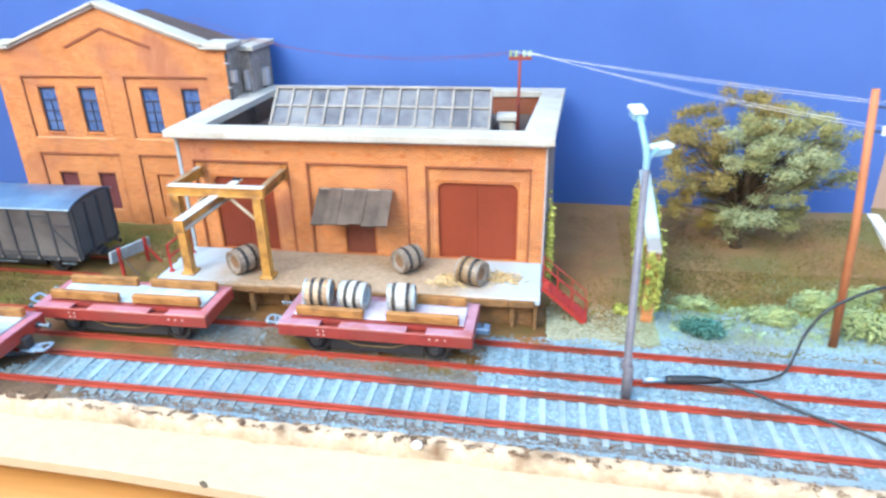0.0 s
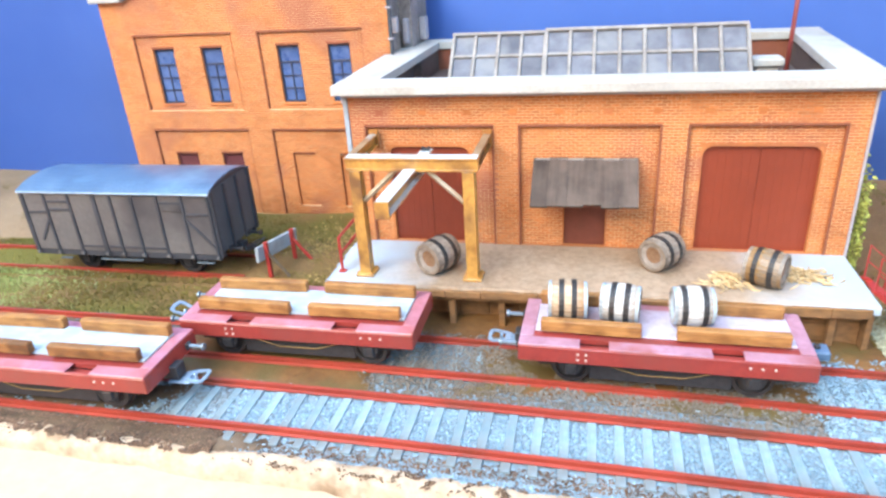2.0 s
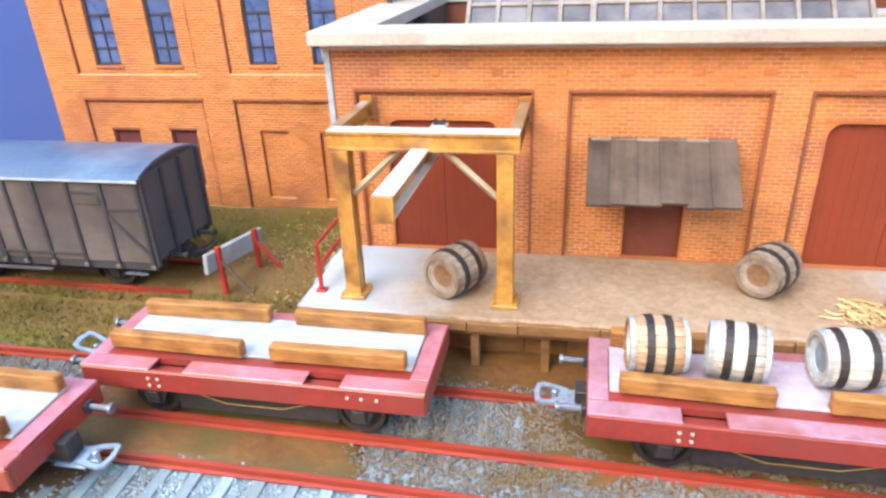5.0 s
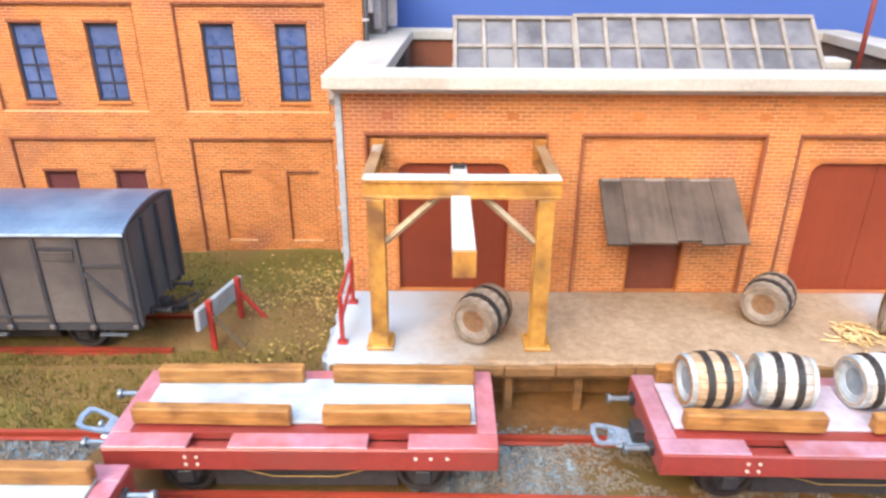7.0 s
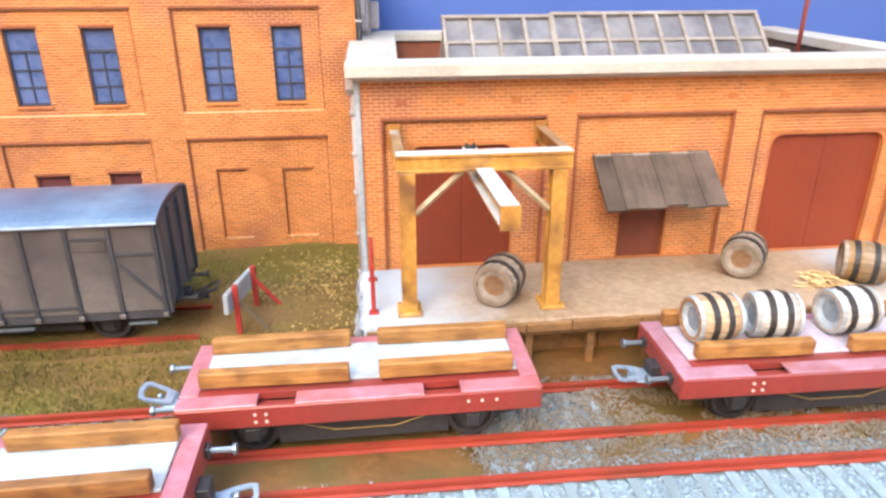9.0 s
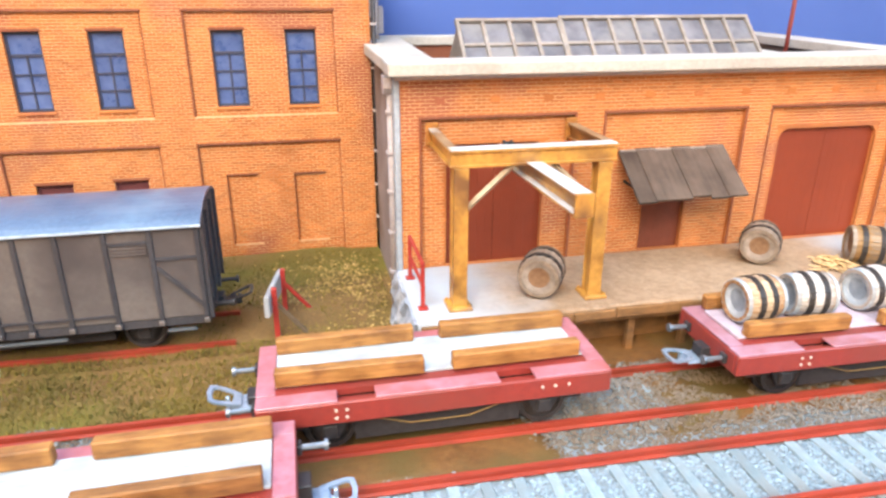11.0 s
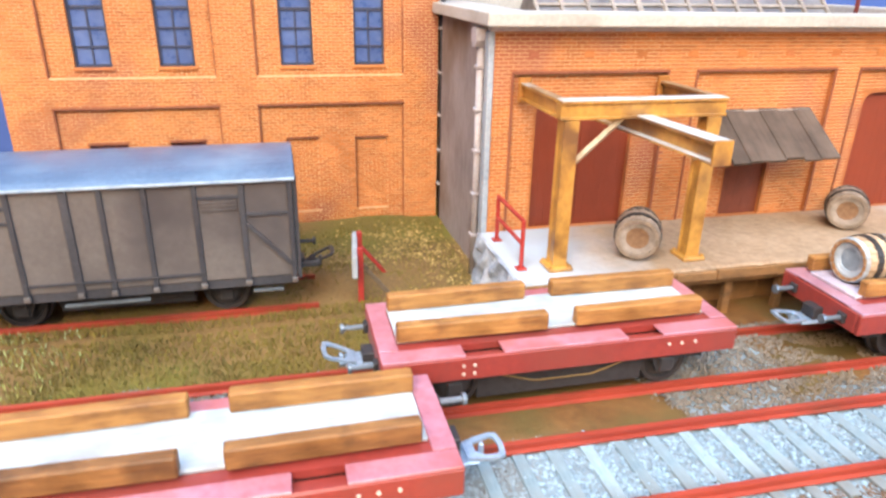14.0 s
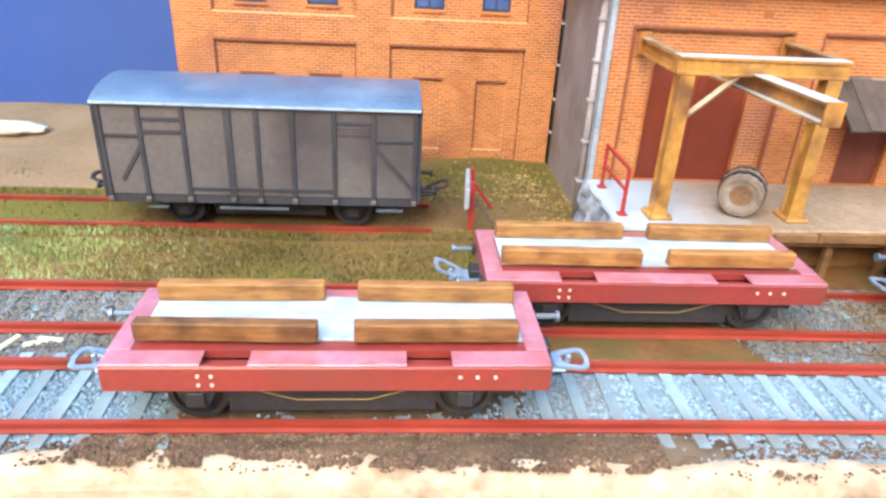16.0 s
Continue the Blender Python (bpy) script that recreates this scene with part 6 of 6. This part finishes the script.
for i, (p, s, m_, l) in enumerate((
        ((49.5, 238.0, 0), (14, 8, 7.5), BUSH_DARK, "low dark green bush at the track side"), ((83.5, 250.0, 0), (17, 9, 8.5), BUSH, "pale sage bush beside the pole"),
        ((113, 243.0, 0), (18, 10, 14), BUSH, "rounded pale green bush behind the pole"), ((52, 262.0, 0), (9, 6, 5), BUSH, "small sage bush in the grass"),
        ((100, 262.0, 0), (13, 8, 10), BUSH, "pale green bush under the tree"), ((118, 268.0, 0), (13, 8, 12), BUSH, "tall pale bush near the end board"),
        ((126, 250, 0), (14, 10, 13), IVY, "yellow-green bush near the end board"), ((-9.6, 268, 0), (2.6, 5, 46), IVY, "ivy climbing the warehouse corner"),
        ((20, 252, 0), (6, 6, 4), IVY, "small yellow-green bush at the wall foot"))):
    bush(p, s, m_, l, 40 + i, 1500 if s[0] > 12 else 800)

rnd = random.Random(77)
foam = bmesh.new()
for k in range(46):
    x, y = rnd.uniform(38, 140), rnd.triangular(233, 266, 242)
    flock(foam, (x, y, 0.4), (rnd.uniform(2, 5.5), rnd.uniform(1.5, 3.5), rnd.uniform(0.8, 2.2)), 70, 0.6, rnd, 0.1)
solid("ground_foam", foam, BUSH, "scattered pale mint foam clumps on the grass", "ground foam", kind="stuff")

# driftwood in the back corner
bm = bmesh.new()
bmesh.ops.create_icosphere(bm, subdivisions=3, radius=1.0)
for v in bm.verts:
    k = 1 + 0.35 * noise.noise(v.co * 2.3)
    v.co = Vector((v.co.x * 17 * k, v.co.y * 5.5 * k, v.co.z * 2.6 * k))
bmesh.ops.translate(bm, vec=(-379.5, 338.5, 2.6), verts=bm.verts)
solid("driftwood", bm, ROCK, "pale driftwood lump on the brown earth", "driftwood", smooth=True, base=(-379.5, 338.5, 1))


for x, y, a in ((-306.5, 201.2, 70), (-301.0, 201.0, 20), (-299.0, 202.2, -8)):
    bm = bmesh.new()
    box(bm, -2.6, 2.6, -0.55, 0.55, 0.3, 1.1, 0.2, Matrix.Translation((x, y, 0)) @ Matrix.Rotation(radians(a), 4, "Z"))
    solid("wood_chip", bm, ROCK, "pale wood chip lying between the tracks", "wood chip", "wood chips", base=(x, y, 0))


# ---- grass and ballast ----
def inside(x, y):
    """Ground that is free for grass."""
    if x < -205 and 256.5 < y < 272.5:
        return 0.30
    if -176 < x < -11 and y > 231:
        return 0
    if y > 321 and -306 < x < -174:
        return 0
    if y < (226.5 if x < -185 else 231):
        return 0
    return 1


rnd = random.Random(8)
verts, faces = [], []
made = 0
while made < 105000:
    x, y = rnd.uniform(-430, 165), rnd.uniform(226.5, 362)
    if -176 < x < -11 or rnd.random() > inside(x, y):
        continue
    patch = noise.noise(Vector((x * 0.03, y * 0.05, 7.0))) + 0.5 * noise.noise(Vector((x * 0.11, y * 0.13, 2.0)))
    dense = 1.0 if x > 33 and y < 296 else 0.8 if x < -176 and y < 256 else 0.4
    if y > 284 and (x < -300 or -11 < x < 27):
        dense = -0.15
    if -222 < x < -176 and y > 256:
        dense = 0.2
    if rnd.random() > dense + 0.5 * patch:
        continue
    h = rnd.uniform(0.5, 1.6) * (1.0 if y < 300 else 0.8)
    a, lean = rnd.uniform(0, 6.28), rnd.uniform(0.1, 0.9)
    z = rise(x, y) - 0.1
    w = 0.17
    i = len(verts)
    dx, dy = math.cos(a), math.sin(a)
    verts += [(x - w * dy, y + w * dx, z), (x + w * dy, y - w * dx, z), (x + lean * h * dx, y + lean * h * dy, z + h)]
    faces.append((i, i + 1, i + 2))
    made += 1
lime = []
for f in faces:
    x, y, _ = verts[f[0]]
    lime.append((x < -296 + 22 * noise.noise(Vector((x * 0.04, y * 0.04, 6.0))) + rnd.gauss(0, 12) and y < 254 + rnd.gauss(0, 3)) or x > 33 and y < 270 + 22 * noise.noise(Vector((x * 0.05, y * 0.05, 1.0))) + rnd.gauss(0, 5))
for pick_lime, blade, words in ((False, GRASS, "short olive static grass on the earth"), (True, LIME_GRASS, "pale lime-green static grass round the bushes")):
    mine = [f for f, l in zip(faces, lime) if l == pick_lime]
    pts = [tuple(c_ * MM for c_ in verts[k]) for f in mine for k in f]
    me = bpy.data.meshes.new("grass")
    me.from_pydata(pts, [], [(3 * k, 3 * k + 1, 3 * k + 2) for k in range(len(mine))])
    me.materials.append(blade)
    tagged(new("grass", me), words, "grass", kind="stuff")


def stones(name, count, spots, size, mat_, label):
    rnd = random.Random(len(name))
    verts, faces = [], []
    while count:
        spot = spots(rnd)
        if spot is None:
            continue
        x, y, z = spot
        s = size * rnd.uniform(0.55, 1.35)
        i = len(verts)
        ang = rnd.uniform(0, 6.28)
        c_, sn = math.cos(ang), math.sin(ang)
        for px, py, pz in ((1, 0, 0), (0, 1, 0), (-1, 0, 0), (0, -1, 0), (0, 0, 0.8), (0, 0, -0.6)):
            k = s * rnd.uniform(0.7, 1.2)
            verts.append(((x + k * (px * c_ - py * sn)) * MM, (y + k * (px * sn + py * c_)) * MM, (z + k * pz) * MM))
        faces += [(i, i + 1, i + 4), (i + 1, i + 2, i + 4), (i + 2, i + 3, i + 4), (i + 3, i, i + 4), (i + 1, i, i + 5), (i + 2, i + 1, i + 5), (i + 3, i + 2, i + 5), (i, i + 3, i + 5)]
        count -= 1
    me = bpy.data.meshes.new(name)
    me.from_pydata(verts, [], faces)
    me.materials.append(mat_)
    return tagged(new(name, me), label, "ballast", kind="stuff")


def ballast_spot(rnd):
    x = rnd.uniform(-430, 150) if rnd.random() < 0.4 else rnd.uniform(-330, 110)
    y = rnd.uniform(162, 236)
    v = y - bend(x)
    if y < edge_line(x) + 2.0 or v > (232 if x > -180 else 225.6) + 3 * noise.noise(Vector((x * 0.06, 0, 0))):
        return None
    for c_ in (T1, T2):
        for s in (-1, 1):
            if abs(v - c_ - s * 8.75) < 1.1:
                return None
    if x < 80 and v < T1 - 10.6 and v > T1 - 15.4 and rnd.random() < 0.85:
        return None
    deep = muddy(x, v)
    if deep > rnd.expovariate(0.55):
        return None
    lift = 0.35 if v > 200 else -0.3 if v < T1 - 9.6 else -0.1
    return x, y, rnd.uniform(-0.1, 0.5) + lift + 0.2 * max(0.0, min(deep, 2.0))


def muddy(x, v):
    """How deep the brown mud lies over the track bed, from the ragged outline of its two patches; one more stands for
    shade under the first wagon.
    """
    n = 7 * noise.noise(Vector((x * 0.06, v * 0.09, 5.0))) + 3 * noise.noise(Vector((x * 0.2, v * 0.2, 1.0))) + 1.5 * noise.noise(Vector((x * 0.6, v * 0.6, 3.0)))
    a = min(x + 222, -152 - x, (v - 194) * 2.5, (231 - v) * 2.5)
    b = min(x + 122, -34 - x, (v - 201) * 2.5, (226 - v) * 2.5)
    c = min((x + 276) * 0.45, (-176 - x) * 0.45, (v - edge_line(x) + 0.5) * 2.0, (176 - v) * 2.0) - 2.5
    d = min(x + 180, -14 - x, (v - 226) * 2.5, (243 - v) * 2.5)
    # e darkens the bed between the rails like the first wagon's shadow.
    e = min((x + 276) * 0.6, (-203 - x) * 0.6, (v - 176) * 1.5, (192.5 - v) * 1.5) - 2.0
    return max(a, b, c, d, e) + n


bm = bmesh.new()
cells = {}
for x in np.arange(-285, -4, 1.5):
    for v in np.arange(160, 250, 1.5):
        if muddy(x, v) > -3:
            quad = []
            for p, q in ((x, v), (x + 1.5, v), (x + 1.5, v + 1.5), (x, v + 1.5)):
                key = (round(p * 10), round(q * 10))
                if key not in cells:
                    depth = max(-1.6, min(1.0, muddy(p, q) / 3))
                    cells[key] = bm.verts.new((p, q + bend(p), 0.15 + 0.7 * depth + 0.25 * noise.noise(Vector((p * 0.4, q * 0.4, 0)))))
                quad.append(cells[key])
            bm.faces.new(quad)
mud = solid("mud", bm, MUD, "brown mud spread over sleepers and ballast, with painted shade under the first wagon", "mud", kind="structure", smooth=True)
mud.data.materials.append(BURNT_SHADE_MUD)
for f in mud.data.polygons:
    if f.center.y < (T1 + 8.5) * MM:
        f.material_index = 1


def dirty(x, y):
    return y - bend(x) > 196 and x < -36 + 12 * noise.noise(Vector((x * 0.1, y * 0.1, 2.0)))


def only(spots, test):
    def pick(rnd):
        p = spots(rnd)
        return p if p and test(p) else None
    return pick


def grit_spot(r):
    x, v = r.uniform(-135, -20), r.uniform(192, 228)
    m = muddy(x, v)
    if m < 0 or noise.noise(Vector((x * 0.15, v * 0.2, 5.0))) < -0.12:
        return None
    return x, v + bend(x), 0.25 + 0.7 * min(1.0, m / 3) + r.uniform(-0.2, 0.15)


stones("mud_grit", 6500, grit_spot, 0.42, DIRTY_BALLAST, "dull brownish stones trodden into the mud")
stones("dirty_ballast", 20000, only(ballast_spot, lambda p: dirty(p[0], p[1])), 0.42, DIRTY_BALLAST, "dull brownish ballast along the loading track")
stones("ballast", 46000, only(ballast_spot, lambda p: not dirty(p[0], p[1])), 0.42, BALLAST, "loose grey ballast stones between the rails")
def edge_spot(rnd):
    x = rnd.uniform(-420, 120)
    # Dark crumbs in place of the shadows between the front sleeper ends.
    if x < 80 and rnd.random() < 0.42:
        return x, T1 + bend(x) - 12.9 + rnd.uniform(-2.4, 2.2), rnd.uniform(-0.4, 0.2)
    patch = noise.noise(Vector((x * 0.035, 4.0, 0.0))) + 0.6 * noise.noise(Vector((x * 0.15, 9.0, 0.0)))
    scorched = -270 < x < -188
    near = 0.9 if scorched else 0.5 if -112 < x < 30 else 0.1
    if rnd.random() > 0.25 + 0.8 * patch + near:
        return None
    y = edge_line(x) + (rnd.triangular(-2.2, 9.5, 4.0) if scorched else rnd.triangular(-2.4, 4.0, 0.2))
    if noise.noise(Vector((x * 0.28, y * 0.4, 2.0))) < (-0.2 if scorched and y > edge_line(x) else 0.08):
        return None
    low = edge_line(x) - 1.0 - y
    return x, y, rnd.uniform(0.35, 0.85) - max(0.0, low) * 0.3


stones("scorched_crumbs", 24000, edge_spot, 0.30, SCORCHED, "dark scorched crumbs along the plaster edge, and as shade between sleeper ends")
def gravel_spot(r):
    return r.uniform(-10, 145), r.triangular(222, 256, 230) + 2, r.uniform(-0.1, 0.4)


def burnt_spot(r):
    x = r.uniform(-282, -184)
    y = r.uniform(edge_line(x) - 0.9, T1 + bend(x) - 6.6)
    low = edge_line(x) + 2.2 - y
    if abs(y - T1 - bend(x) + 8.75) < 1.2 or noise.noise(Vector((x * 0.2, y * 0.3, 8.0))) < -0.35 + 0.16 * max(0.0, low):
        return None
    return x, y, r.uniform(0.1, 0.75) + (0.35 if low > 0 else 0.0)


stones("burnt_crumbs", 15000, burnt_spot, 0.4, SCORCHED, "dark burnt crumbs in front of the first wagon")
stones("olive_gravel", 7500, only(gravel_spot, lambda p: p[0] < 34), 0.46, OLIVE_GRAVEL, "loose olive gravel beside the stair")
stones("gravel_patch", 12500, only(gravel_spot, lambda p: p[0] >= 34), 0.46, BALLAST, "loose grey gravel beside the track")
stones("leaf_litter", 1500, lambda r: (r.gauss(-194, 10), min(r.gauss(285, 15), 318), r.uniform(0.2, 0.9)), 0.46, LITTER, "dry yellowish leaf litter on the grass")

# ---- sleepers and single bricks, last ----
sleeper_mesh = as_mesh("sleeper", boxes((-1.2, 1.2, -13.0, 13.6, -0.5, 0.58), bev=0.12), SLEEPER)
pale_sleeper = as_mesh("sleeper", boxes((-1.15, 1.15, -13.0, 13.6, -0.5, 0.58), bev=0.12), SLEEPER_PALE)
short_sleeper = as_mesh("sleeper", boxes((-1.2, 1.2, -13.0, 9.2, -0.5, 0.58), bev=0.12), SLEEPER)
for t, (centre, x0, x1, curved) in zip(TRACKS, ((T1, -420, 150, True), (T2, -420, 150, True), (T3, -420, -212, False))):
    base = BASE[t.name]
    for x in np.arange(x0, x1, 6.6):
        ob = new("sleeper", short_sleeper if (centre == T2 and x < -170) or (centre == T1 and -232 < x < -30) else pale_sleeper if x > -75 + 30 * math.sin(x) else sleeper_mesh)
        ob.parent = t
        ob.location = (Vector((x, centre + (bend(x) if curved else 0), -1.6 if not curved else (0.14 if x > -80 else 0.05) if centre == T1 else -0.12)) - base) * MM
        ob.rotation_euler = (0, 0, radians(random.uniform(-1.2, 1.2)))

single_brick = as_mesh("brick", brick_mesh("brick", [(0, LENGTH - JOINT, 0, COURSE - JOINT)], 0), BRICK)
for parent, rows, y in BRICK_JOBS:
    base = BASE[parent.name]
    for p, q, a, b in rows:
        ob = new("brick", single_brick)
        ob.parent = parent
        ob.location = (Vector((p, y + random.uniform(-0.04, 0.04), a)) - base) * MM

# small finds on the front edge
solid("pebble", lathe(bmesh.new(), [(-0.9, 1.2), (0.1, 1.9), (0.7, 1.5), (0.95, 0.6)], 14, "z"), WHITE_DOT, "small white round pebble on the plaster edge", "pebble", base=(0, 0, 0), smooth=True).location = (-0.0495, 0.1597, 0.0004)
solid("bark_chip", box(bmesh.new(), -1.5, 1.5, -0.7, 0.7, 0, 0.7, 0.25, Matrix.Rotation(radians(-40), 4, "Z")), BARK, "small dark bark chip on the cream board", "bark chip").location = (-0.1118, 0.1398, -0.0048)
